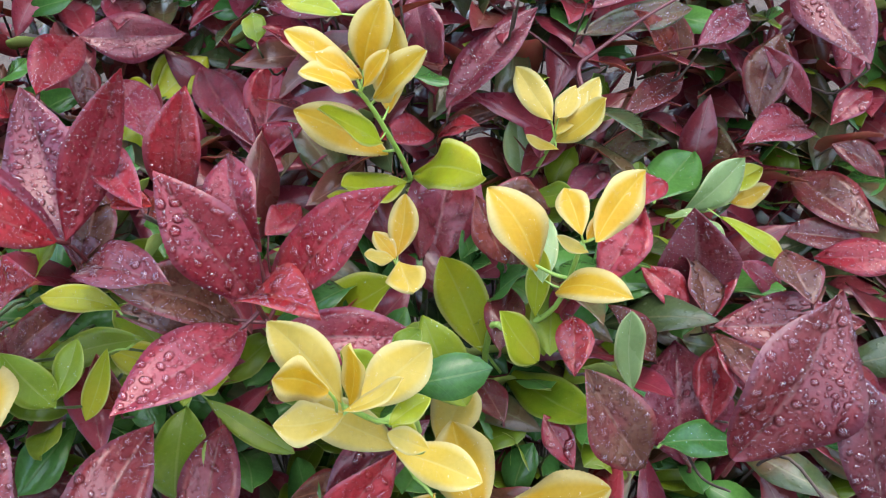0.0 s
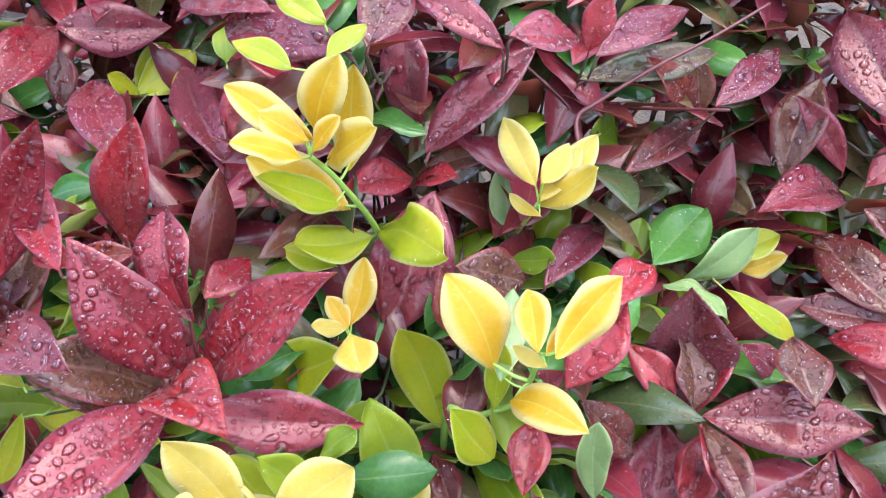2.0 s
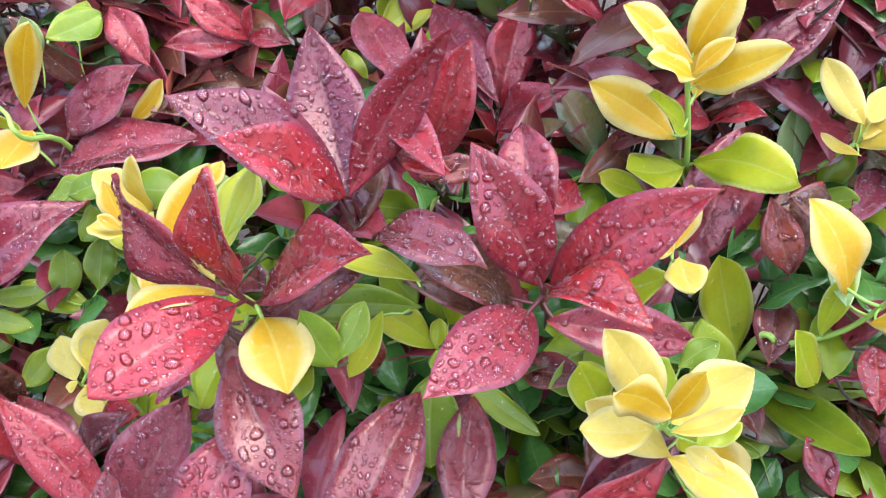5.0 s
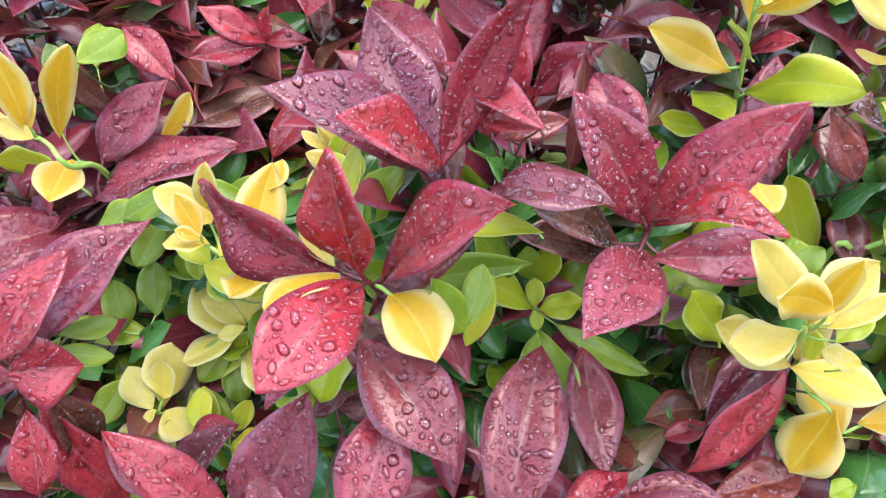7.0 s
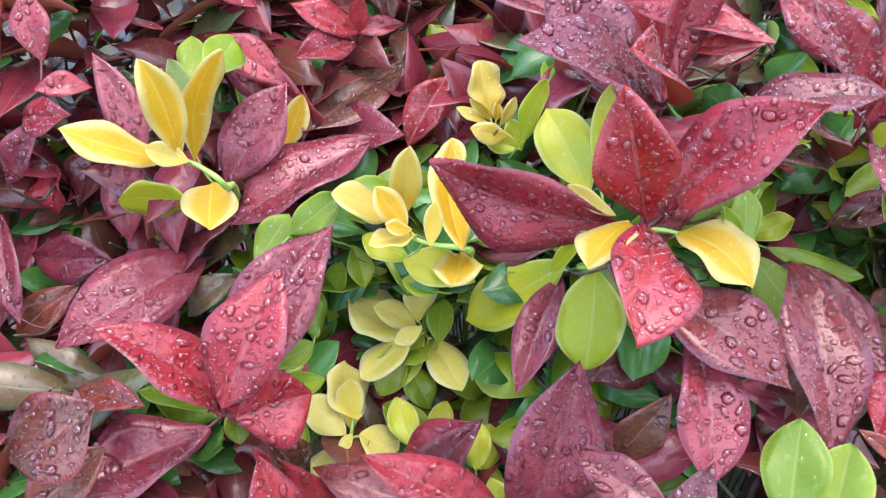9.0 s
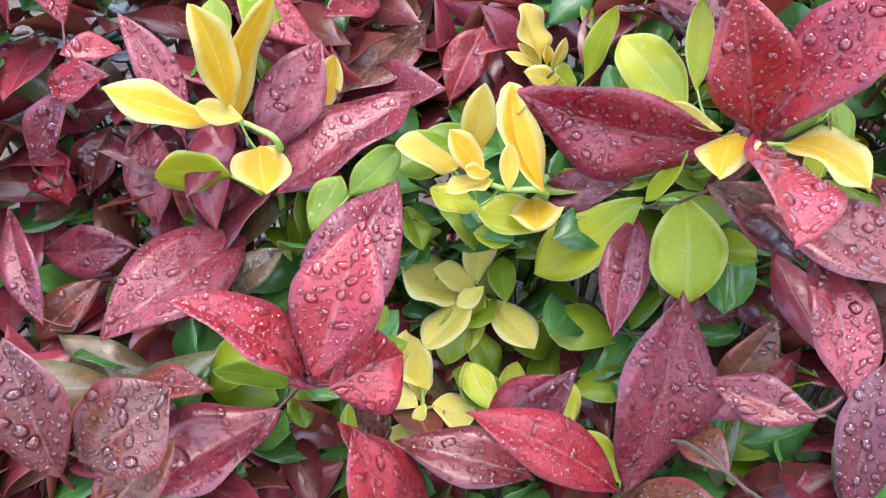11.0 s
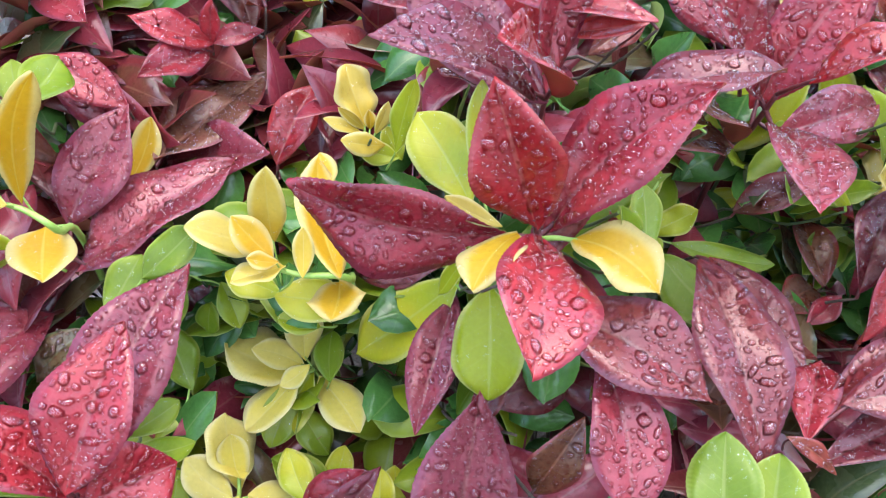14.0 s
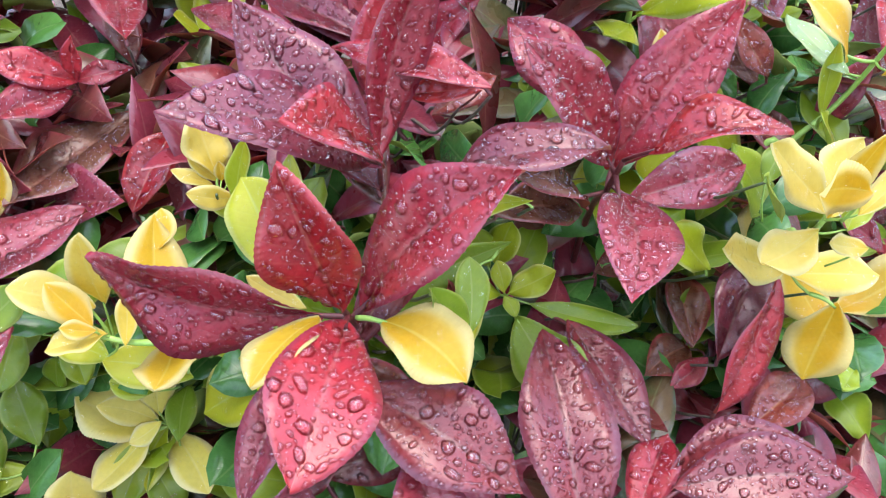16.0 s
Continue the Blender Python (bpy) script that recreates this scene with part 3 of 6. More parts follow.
shoot("euonymus", "euonymus shoot with glossy green leaves", [(-0.4109, 0.4056, 0.4986), (-0.4109, 0.3356, 0.5636), (-0.4109, 0.3056, 0.5986)], [
    ("green", (-0.4109, 0.3056, 0.6026), (-0.4294, 0.2841, 0.5815), 0.0214, -1, -0.020),
], seed=120)
shoot("euonymus", "euonymus shoot with glossy green leaves", [(-0.3685, 0.4714, 0.5712), (-0.3685, 0.4014, 0.6362), (-0.3685, 0.3714, 0.6712)], [
    ("green", (-0.3776, 0.3762, 0.6797), (-0.3971, 0.3544, 0.6583), 0.0219, -2, -0.020),
    ("green", (-0.3593, 0.3665, 0.6707), (-0.3568, 0.347, 0.6519), 0.0164, -11, -0.020),
], seed=121)
shoot("euonymus", "euonymus shoot with glossy green leaves", [(-0.3357, 0.3742, 0.4808), (-0.3357, 0.3042, 0.5458), (-0.3357, 0.2742, 0.5808)], [
    ("green", (-0.3357, 0.2742, 0.5848), (-0.3625, 0.2948, 0.6041), 0.0235, 20, -0.020),
], seed=122)
shoot("euonymus", "euonymus shoot with glossy green leaves", [(-0.3407, 0.4254, 0.5065), (-0.3407, 0.3554, 0.5715), (-0.3407, 0.3254, 0.6065)], [
    ("green", (-0.3402, 0.3194, 0.6061), (-0.3329, 0.2963, 0.5841), 0.0198, -13, -0.020),
    ("green", (-0.3413, 0.3315, 0.6149), (-0.3618, 0.309, 0.5928), 0.0227, 2, -0.020),
], seed=123)
shoot("euonymus", "euonymus shoot with glossy green leaves", [(-0.4191, 0.5218, 0.6653), (-0.4191, 0.4518, 0.7303), (-0.4191, 0.4218, 0.7653)], [
    ("green", (-0.4191, 0.4218, 0.7693), (-0.4005, 0.459, 0.767), 0.0251, 14, -0.020),
], seed=124)
shoot("euonymus", "euonymus shoot with lime green and yellow leaves", [(-0.0523, 0.3541, 0.5952), (-0.0523, 0.2841, 0.6602), (-0.0523, 0.2541, 0.6952)], [
    ("lime", (-0.0523, 0.2541, 0.6992), (-0.0725, 0.2631, 0.73), 0.0229, 4, -0.020),
], seed=125)
shoot("euonymus", "euonymus shoot with lime green and yellow leaves", [(-0.0198, 0.335, 0.6288), (-0.0198, 0.265, 0.6938), (-0.0198, 0.235, 0.7288)], [
    ("lime", (-0.0198, 0.235, 0.7328), (-0.0163, 0.2312, 0.7136), 0.0120, 7, -0.020),
], seed=126)
shoot("euonymus", "euonymus shoot with glossy green leaves", [(-0.1604, 0.4026, 0.6011), (-0.1604, 0.3326, 0.6661), (-0.1604, 0.3026, 0.7011)], [
    ("green", (-0.1604, 0.3026, 0.7051), (-0.1796, 0.3049, 0.7342), 0.0211, 15, -0.020),
], seed=127)
shoot("euonymus", "euonymus shoot with glossy green leaves", [(-0.2032, 0.3423, 0.6635), (-0.2032, 0.2723, 0.7285), (-0.2032, 0.2423, 0.7635)], [
    ("green", (-0.2032, 0.2423, 0.7675), (-0.1879, 0.2383, 0.7325), 0.0200, -19, -0.020),
], seed=128)
shoot("euonymus", "euonymus shoot with glossy green leaves", [(0.0225, 0.3048, 0.5318), (0.0225, 0.2348, 0.5968), (0.0225, 0.2048, 0.6318)], [
    ("green", (0.0225, 0.2048, 0.6358), (0.0041, 0.1955, 0.6414), 0.0129, 29, -0.020),
], seed=129)
shoot("euonymus", "euonymus shoot with glossy green leaves", [(0.131, 0.5402, 0.5939), (0.131, 0.4702, 0.6589), (0.131, 0.4402, 0.6939)], [
    ("green", (0.131, 0.4402, 0.6979), (0.1367, 0.4618, 0.7192), 0.0187, -5, -0.020),
], seed=130)
shoot("euonymus", "euonymus shoot with deep green leaves", [(0.1417, 0.5277, 0.6085), (0.1417, 0.4577, 0.6735), (0.1417, 0.4277, 0.7085)], [
    ("deep", (0.1417, 0.4277, 0.7125), (0.1801, 0.4821, 0.7127), 0.0368, -13, -0.020),
], seed=131)
shoot("euonymus", "euonymus shoot with pale green wet leaves", [(0.1037, 0.3773, 0.5921), (0.1037, 0.3073, 0.6571), (0.1037, 0.2773, 0.6921)], [
    ("pale", (0.1037, 0.2773, 0.6961), (0.0978, 0.2888, 0.7466), 0.0174, 2, -0.020),
], seed=132)
shoot("euonymus", "euonymus shoot with glossy green leaves", [(-0.0468, 0.3441, 0.6627), (-0.0468, 0.2741, 0.7277), (-0.0468, 0.2441, 0.7627)], [
    ("green", (-0.0468, 0.2441, 0.7667), (-0.0281, 0.2455, 0.7338), 0.0205, -35, -0.020),
], seed=133)
shoot("photinia", "photinia shoot with wet dark burgundy leaves", [(-0.0621, 0.322, 0.5652), (-0.0621, 0.252, 0.6302), (-0.0621, 0.222, 0.6652)], [
    ("burgundy", (-0.0621, 0.222, 0.6692), (-0.0076, 0.2629, 0.6884), 0.0307, -12, 0.050),
], seed=134)
shoot("euonymus", "euonymus shoot with golden yellow wet leaves", [(0.0258, 0.3331, 0.5413), (0.0258, 0.2631, 0.6063), (0.0258, 0.2331, 0.6413)], [
    ("yellow", (0.0186, 0.229, 0.6469), (0.0047, 0.2636, 0.6872), 0.0372, 5, -0.055),
    ("yellow", (0.033, 0.2372, 0.6436), (0.0889, 0.2354, 0.6673), 0.0317, -21, -0.055),
], seed=135)
shoot("euonymus", "euonymus shoot with pale creamy yellow wet leaves", [(-0.0034, 0.3592, 0.5694), (-0.0034, 0.2892, 0.6344), (-0.0034, 0.2592, 0.6694)], [
    ("cream", (-0.0034, 0.2592, 0.6734), (0.0121, 0.2971, 0.6843), 0.0288, -6, -0.055),
], seed=136)
shoot("euonymus", "euonymus shoot with golden yellow wet leaves", [(-0.0146, 0.3238, 0.5959), (-0.0146, 0.2538, 0.6609), (-0.0146, 0.2238, 0.6959)], [
    ("yellow", (-0.0043, 0.2147, 0.6939), (-0.0165, 0.2056, 0.6482), 0.0327, 34, -0.055),
    ("cream", (-0.0249, 0.2328, 0.7059), (0.0193, 0.2164, 0.7018), 0.0231, -11, -0.055),
], seed=137)
shoot("photinia", "photinia shoot with wet dark burgundy leaves", [(-0.2184, 0.363, 0.6099), (-0.2184, 0.293, 0.6749), (-0.2184, 0.263, 0.7099)], [
    ("burgundy", (-0.2380, 0.2354, 0.7318), (-0.1928, 0.1779, 0.7124), 0.0403, -14, 0.104),
], seed=138)
shoot("photinia", "photinia shoot with wet dark burgundy leaves", [(-0.1605, 0.2843, 0.5697), (-0.1605, 0.2143, 0.6347), (-0.1605, 0.1843, 0.6697)], [
    ("burgundy", (-0.1741, 0.1573, 0.6765), (-0.1486, 0.2488, 0.7064), 0.0412, -3, 0.098),
], seed=139)
shoot("photinia", "photinia shoot with wet dark burgundy leaves", [(-0.1261, 0.3723, 0.5769), (-0.1261, 0.3023, 0.6419), (-0.1261, 0.2723, 0.6769)], [
    ("burgundy", (-0.1220, 0.2676, 0.6799), (-0.1179, 0.1947, 0.6682), 0.0316, -12, 0.049),
], seed=140)
shoot("photinia", "photinia shoot with glossy wet crimson leaves", [(-0.0722, 0.3052, 0.5486), (-0.0722, 0.2352, 0.6136), (-0.0722, 0.2052, 0.6486)], [
    ("red", (-0.0722, 0.2052, 0.6526), (-0.024, 0.2368, 0.698), 0.0323, 27, 0.050),
], seed=141)
shoot("photinia", "photinia shoot with copper-coloured wet leaves", [(-0.0466, 0.357, 0.5264), (-0.0466, 0.287, 0.5914), (-0.0466, 0.257, 0.6264)], [
    ("copper", (-0.0466, 0.257, 0.6304), (-0.0868, 0.2419, 0.6439), 0.0238, 14, 0.050),
], seed=142)
shoot("photinia", "photinia shoot with an old dark green leaf", [(-0.0474, 0.3619, 0.5187), (-0.0474, 0.2919, 0.5837), (-0.0474, 0.2619, 0.6187)], [
    ("dark", (-0.0474, 0.2619, 0.6227), (-0.0472, 0.2946, 0.6497), 0.0224, 16, 0.050),
], seed=143)
shoot("photinia", "photinia shoot with glossy wet crimson leaves", [(-0.4049, 0.3421, 0.4494), (-0.4049, 0.2721, 0.5144), (-0.4049, 0.2421, 0.5494)], [
    ("red", (-0.4049, 0.2421, 0.5534), (-0.4341, 0.2594, 0.6466), 0.0329, 16, 0.050),
], seed=144)
shoot("photinia", "photinia shoot with glossy wet crimson leaves", [(-0.3606, 0.3568, 0.4926), (-0.3606, 0.2868, 0.5576), (-0.3606, 0.2568, 0.5926)], [
    ("red", (-0.3606, 0.2568, 0.5966), (-0.3191, 0.2523, 0.6297), 0.0230, -26, 0.050),
], seed=145)
shoot("photinia", "photinia shoot with older bronze-brown wet leaves", [(-0.558, 0.4294, 0.5118), (-0.558, 0.3594, 0.5768), (-0.558, 0.3294, 0.6118)], [
    ("bronze", (-0.5450, 0.2684, 0.6707), (-0.4995, 0.2794, 0.6876), 0.0480, -14, 0.070),
], seed=146)
shoot("photinia", "photinia shoot with wet plum-red leaves", [(-0.5027, 0.4853, 0.5806), (-0.5027, 0.4153, 0.6456), (-0.5027, 0.3853, 0.6806)], [
    ("plum", (-0.5124, 0.4325, 0.6414), (-0.5667, 0.4591, 0.6345), 0.0329, -9, 0.040),
], seed=147)
shoot("photinia", "photinia shoot with glossy wet crimson leaves", [(-0.5175, 0.5238, 0.6585), (-0.5175, 0.4538, 0.7235), (-0.5175, 0.4238, 0.7585)], [
    ("red", (-0.5175, 0.4238, 0.7625), (-0.4871, 0.3972, 0.7748), 0.0223, 5, 0.050),
], seed=148)
shoot("photinia", "photinia shoot with older bronze-brown wet leaves", [(-0.4595, 0.5102, 0.5478), (-0.4595, 0.4402, 0.6128), (-0.4595, 0.4102, 0.6478)], [
    ("bronze", (-0.4595, 0.4102, 0.6518), (-0.4723, 0.4208, 0.6938), 0.0238, 12, 0.050),
], seed=149)
shoot("photinia", "photinia shoot with wet plum-red leaves", [(-0.4757, 0.5398, 0.6029), (-0.4757, 0.4698, 0.6679), (-0.4757, 0.4398, 0.7029)], [
    ("plum", (-0.4859, 0.4657, 0.7067), (-0.4945, 0.4250, 0.6583), 0.0300, 8, 0.050),
], seed=150)
shoot("photinia", "photinia shoot with glossy wet crimson leaves", [(-0.085, 0.32, 0.67), (-0.093, 0.292, 0.735), (-0.094, 0.282, 0.762)], [
    ("red", (-0.0952, 0.2894, 0.7536), (-0.1367, 0.3058, 0.8243), 0.0384, 6, 0.068),
    ("red", (-0.0951, 0.3102, 0.7688), (-0.1166, 0.3575, 0.7984), 0.0313, -17, 0.170),
    ("red", (-0.0895, 0.3002, 0.7409), (-0.0219, 0.3087, 0.8134), 0.0393, -18, 0.068),
    ("scarlet", (-0.0928, 0.2679, 0.7762), (-0.0518, 0.2351, 0.7987), 0.0314, -39, 0.132),
    ("plum", (-0.0996, 0.2760, 0.7494), (-0.1398, 0.2034, 0.7706), 0.0367, 12, 0.061),
    ("plum", (-0.0910, 0.2803, 0.7374), (-0.0121, 0.2900, 0.7257), 0.0306, -1, 0.097),
    ("bronze", (-0.1087, 0.2915, 0.7348), (-0.1563, 0.2653, 0.7879), 0.0339, 23, 0.050),
    ("red", (-0.0958, 0.3276, 0.7658), (-0.0837, 0.363, 0.7574), 0.0203, 7, 0.050),
], seed=151, thick=0.0016)
shoot("photinia", "photinia shoot with glossy wet crimson leaves", [(-0.3225, 0.606, 0.6241), (-0.3225, 0.536, 0.6891), (-0.3225, 0.506, 0.7241)], [
    ("red", (-0.3245, 0.5042, 0.7261), (-0.368, 0.47, 0.7403), 0.0255, -2, 0.050),
    ("red", (-0.3232, 0.5066, 0.7295), (-0.289, 0.5061, 0.7296), 0.0153, -2, 0.050),
    ("red", (-0.3222, 0.5066, 0.7284), (-0.3152, 0.5062, 0.7582), 0.0137, -16, 0.050),
    ("red", (-0.3203, 0.5067, 0.7283), (-0.3639, 0.503, 0.7599), 0.0241, 8, 0.050),
], seed=152)
shoot("photinia", "photinia shoot with older bronze-brown wet leaves", [(0.0427, 0.4489, 0.6171), (0.0427, 0.3789, 0.6821), (0.0427, 0.3489, 0.7171)], [
    ("bronze", (0.0427, 0.3489, 0.7211), (0.0427, 0.3993, 0.7426), 0.0289, -18, 0.050),
], seed=153)
shoot("photinia", "photinia shoot with older bronze-brown wet leaves", [(-0.2555, 0.3222, 0.5639), (-0.2555, 0.2522, 0.6289), (-0.2555, 0.2222, 0.6639)], [
    ("bronze", (-0.2620, 0.2466, 0.6599), (-0.2080, 0.2548, 0.6378), 0.0272, 2, 0.094),
], seed=154)
shoot("photinia", "photinia shoot with copper-coloured wet leaves", [(-0.1781, 0.3696, 0.5819), (-0.1781, 0.2996, 0.6469), (-0.1781, 0.2696, 0.6819)], [
    ("copper", (-0.1781, 0.2696, 0.6859), (-0.1821, 0.2765, 0.7278), 0.0199, 7, 0.050),
], seed=155)
shoot("photinia", "photinia shoot with older bronze-brown wet leaves", [(-0.421, 0.3581, 0.4765), (-0.421, 0.2881, 0.5415), (-0.421, 0.2581, 0.5765)], [
    ("bronze", (-0.421, 0.2581, 0.5805), (-0.4274, 0.2607, 0.6573), 0.0296, 48, 0.050),
], seed=156)
shoot("photinia", "photinia shoot with glossy wet crimson leaves", [(-0.4314, 0.318, 0.5107), (-0.4314, 0.248, 0.5757), (-0.4314, 0.218, 0.6107)], [
    ("red", (-0.4314, 0.218, 0.6147), (-0.4305, 0.2463, 0.6599), 0.0282, 17, 0.050),
], seed=157)
shoot("photinia", "photinia shoot with wet dark burgundy leaves", [(-0.3479, 0.3207, 0.4947), (-0.3479, 0.2507, 0.5597), (-0.3479, 0.2207, 0.5947)], [
    ("burgundy", (-0.3479, 0.2207, 0.5987), (-0.409, 0.261, 0.6102), 0.0333, 24, 0.050),
], seed=158)
shoot("photinia", "photinia shoot with wet dark burgundy leaves", [(-0.3694, 0.3389, 0.4804), (-0.3694, 0.2689, 0.5454), (-0.3694, 0.2389, 0.5804)], [
    ("burgundy", (-0.3694, 0.2389, 0.5844), (-0.3157, 0.2408, 0.6492), 0.0261, -16, 0.050),
], seed=159)
shoot("photinia", "photinia shoot with glossy wet crimson leaves", [(-0.4523, 0.3772, 0.5625), (-0.4523, 0.3072, 0.6275), (-0.4523, 0.2772, 0.6625)], [
    ("red", (-0.4523, 0.2772, 0.6665), (-0.4166, 0.2677, 0.6727), 0.0198, -18, 0.050),
], seed=160)
shoot("photinia", "photinia shoot with dark green and copper leaves", [(-0.4461, 0.4789, 0.5607), (-0.4461, 0.4089, 0.6257), (-0.4461, 0.3789, 0.6607)], [
    ("dark", (-0.4660, 0.3700, 0.6368), (-0.4301, 0.3781, 0.6545), 0.0221, -17, 0.132),
    ("copper", (-0.5374, 0.4270, 0.6277), (-0.5827, 0.4115, 0.6082), 0.0260, 0, 0.050),
], seed=161)
shoot("photinia", "photinia shoot with wet plum-red leaves", [(-0.4265, 0.5024, 0.5869), (-0.4265, 0.4324, 0.6519), (-0.4265, 0.4024, 0.6869)], [
    ("plum", (-0.4256, 0.4148, 0.6969), (-0.3762, 0.4475, 0.7392), 0.0385, -4, 0.050),
    ("plum", (-0.4274, 0.3901, 0.6848), (-0.3322, 0.4204, 0.703), 0.0536, -35, 0.050),
], seed=162)
shoot("photinia", "photinia shoot with copper-coloured wet leaves", [(-0.0598, 0.2932, 0.5442), (-0.0598, 0.2232, 0.6092), (-0.0598, 0.1932, 0.6442)], [
    ("copper", (-0.0598, 0.1932, 0.6482), (0.0003, 0.2149, 0.6305), 0.0267, -25, 0.050),
], seed=163)
shoot("photinia", "photinia shoot with wet plum-red leaves", [(-0.4644, 0.4981, 0.6267), (-0.4644, 0.4281, 0.6917), (-0.4644, 0.3981, 0.7267)], [
    ("plum", (-0.4644, 0.3981, 0.7307), (-0.4772, 0.448, 0.7799), 0.0222, 8, 0.050),
], seed=164)
shoot("photinia", "photinia shoot with older bronze-brown wet leaves", [(-0.3738, 0.5392, 0.6008), (-0.3738, 0.4692, 0.6658), (-0.3738, 0.4392, 0.7008)], [
    ("bronze", (-0.3738, 0.4392, 0.7048), (-0.2953, 0.4965, 0.7052), 0.0513, -25, -0.013),
], seed=165)
shoot("photinia", "photinia shoot with wet plum-red leaves", [(-0.3695, 0.581, 0.5687), (-0.3695, 0.511, 0.6337), (-0.3695, 0.481, 0.6687)], [
    ("plum", (-0.3695, 0.481, 0.6727), (-0.3132, 0.4149, 0.7073), 0.0417, 0, 0.050),
], seed=166)
shoot("photinia", "photinia shoot with bright wet scarlet leaves", [(-0.3111, 0.5156, 0.5933), (-0.3111, 0.4456, 0.6583), (-0.3111, 0.4156, 0.6933)], [
    ("scarlet", (-0.3111, 0.4156, 0.6973), (-0.2762, 0.4418, 0.7261), 0.0276, -13, 0.050),
], seed=167)
shoot("photinia", "photinia shoot with wet plum-red leaves", [(-0.4471, 0.51, 0.5437), (-0.4471, 0.44, 0.6087), (-0.4471, 0.41, 0.6437)], [
    ("plum", (-0.4489, 0.4010, 0.6521), (-0.5338, 0.3452, 0.6618), 0.0500, 10, 0.126),
], seed=168)
shoot("photinia", "photinia shoot with wet plum-red leaves", [(-0.3127, 0.2917, 0.5015), (-0.3127, 0.2217, 0.5665), (-0.3127, 0.1917, 0.6015)], [
    ("plum", (-0.3117, 0.1931, 0.6056), (-0.2682, 0.2334, 0.6925), 0.0469, -5, 0.050),
    ("red", (-0.3142, 0.1941, 0.6049), (-0.3816, 0.2276, 0.6672), 0.0317, 14, 0.050),
    ("copper", (-0.3122, 0.188, 0.6061), (-0.2914, 0.1431, 0.6457), 0.0295, -19, 0.050),
], seed=169)
shoot("photinia", "photinia shoot with copper-coloured wet leaves", [(-0.2776, 0.2987, 0.5336), (-0.2776, 0.2287, 0.5986), (-0.2776, 0.1987, 0.6336)], [
    ("copper", (-0.2807, 0.2028, 0.6297), (-0.279, 0.1656, 0.6424), 0.0208, 17, 0.050),
    ("copper", (-0.2529, 0.2072, 0.6362), (-0.2282, 0.2100, 0.6774), 0.0244, -8, 0.113),
], seed=170)
shoot("photinia", "photinia shoot with wet plum-red leaves", [(-0.2594, 0.2504, 0.5986), (-0.2594, 0.1804, 0.6636), (-0.2594, 0.1504, 0.6986)], [
    ("plum", (-0.2414, 0.1547, 0.6919), (-0.2251, 0.2093, 0.7214), 0.0353, 3, 0.070),
    ("burgundy", (-0.2638, 0.1497, 0.6998), (-0.289, 0.1835, 0.6973), 0.0211, -2, 0.050),
], seed=171)
shoot("photinia", "photinia shoot with wet dark burgundy leaves", [(-0.2883, 0.2085, 0.6055), (-0.2883, 0.1385, 0.6705), (-0.2883, 0.1085, 0.7055)], [
    ("burgundy", (-0.2883, 0.1085, 0.7095), (-0.2586, 0.1397, 0.749), 0.0218, -22, 0.050),
], seed=172)
shoot("photinia", "photinia shoot with wet dark burgundy leaves", [(0.1526, 0.3342, 0.5657), (0.1526, 0.2642, 0.6307), (0.1526, 0.2342, 0.6657)], [
    ("burgundy", (0.1317, 0.2100, 0.7313), (0.1759, 0.2533, 0.7976), 0.0573, 15, 0.103),
], seed=173)
shoot("photinia", "photinia shoot with wet dark burgundy leaves", [(0.2012, 0.2922, 0.6059), (0.2012, 0.2222, 0.6709), (0.2012, 0.1922, 0.7059)], [
    ("burgundy", (0.2012, 0.1922, 0.7099), (0.1793, 0.2334, 0.7715), 0.0326, -9, 0.050),
], seed=174)
shoot("photinia", "photinia shoot with older bronze-brown wet leaves", [(0.0686, 0.3505, 0.6428), (0.0686, 0.2805, 0.7078), (0.0686, 0.2505, 0.7428)], [
    ("bronze", (0.0686, 0.2505, 0.7468), (0.1036, 0.2312, 0.6912), 0.0362, -6, 0.050),
], seed=175)
shoot("photinia", "photinia shoot with older bronze-brown wet leaves", [(0.1599, 0.3952, 0.4897), (0.1599, 0.3252, 0.5547), (0.1599, 0.2952, 0.5897)], [
    ("bronze", (0.1599, 0.2952, 0.5937), (0.1562, 0.36, 0.6358), 0.0358, -4, 0.050),
], seed=176)
shoot("photinia", "photinia shoot with glossy wet crimson leaves", [(-0.222, 0.285, 0.68), (-0.230, 0.262, 0.735), (-0.234, 0.252, 0.756)], [
    ("red", (-0.2416, 0.2572, 0.7539), (-0.3209, 0.3062, 0.7734), 0.0427, -46, 0.079),
    ("scarlet", (-0.2365, 0.2485, 0.7635), (-0.2468, 0.2664, 0.8246), 0.0364, -31, 0.029),
    ("red", (-0.2264, 0.2569, 0.7486), (-0.1670, 0.2394, 0.8152), 0.0426, -33, 0.076),
    ("wine", (-0.2362, 0.2452, 0.7586), (-0.2734, 0.1804, 0.7719), 0.0386, -0, 0.100),
], seed=177, thick=0.0016)
shoot("photinia", "photinia shoot with glossy wet crimson leaves", [(0.1243, 0.4728, 0.5978), (0.1243, 0.4028, 0.6628), (0.1243, 0.3728, 0.6978)], [
    ("red", (0.1243, 0.3728, 0.7018), (0.152, 0.3463, 0.6852), 0.0221, -2, 0.050),
], seed=178)
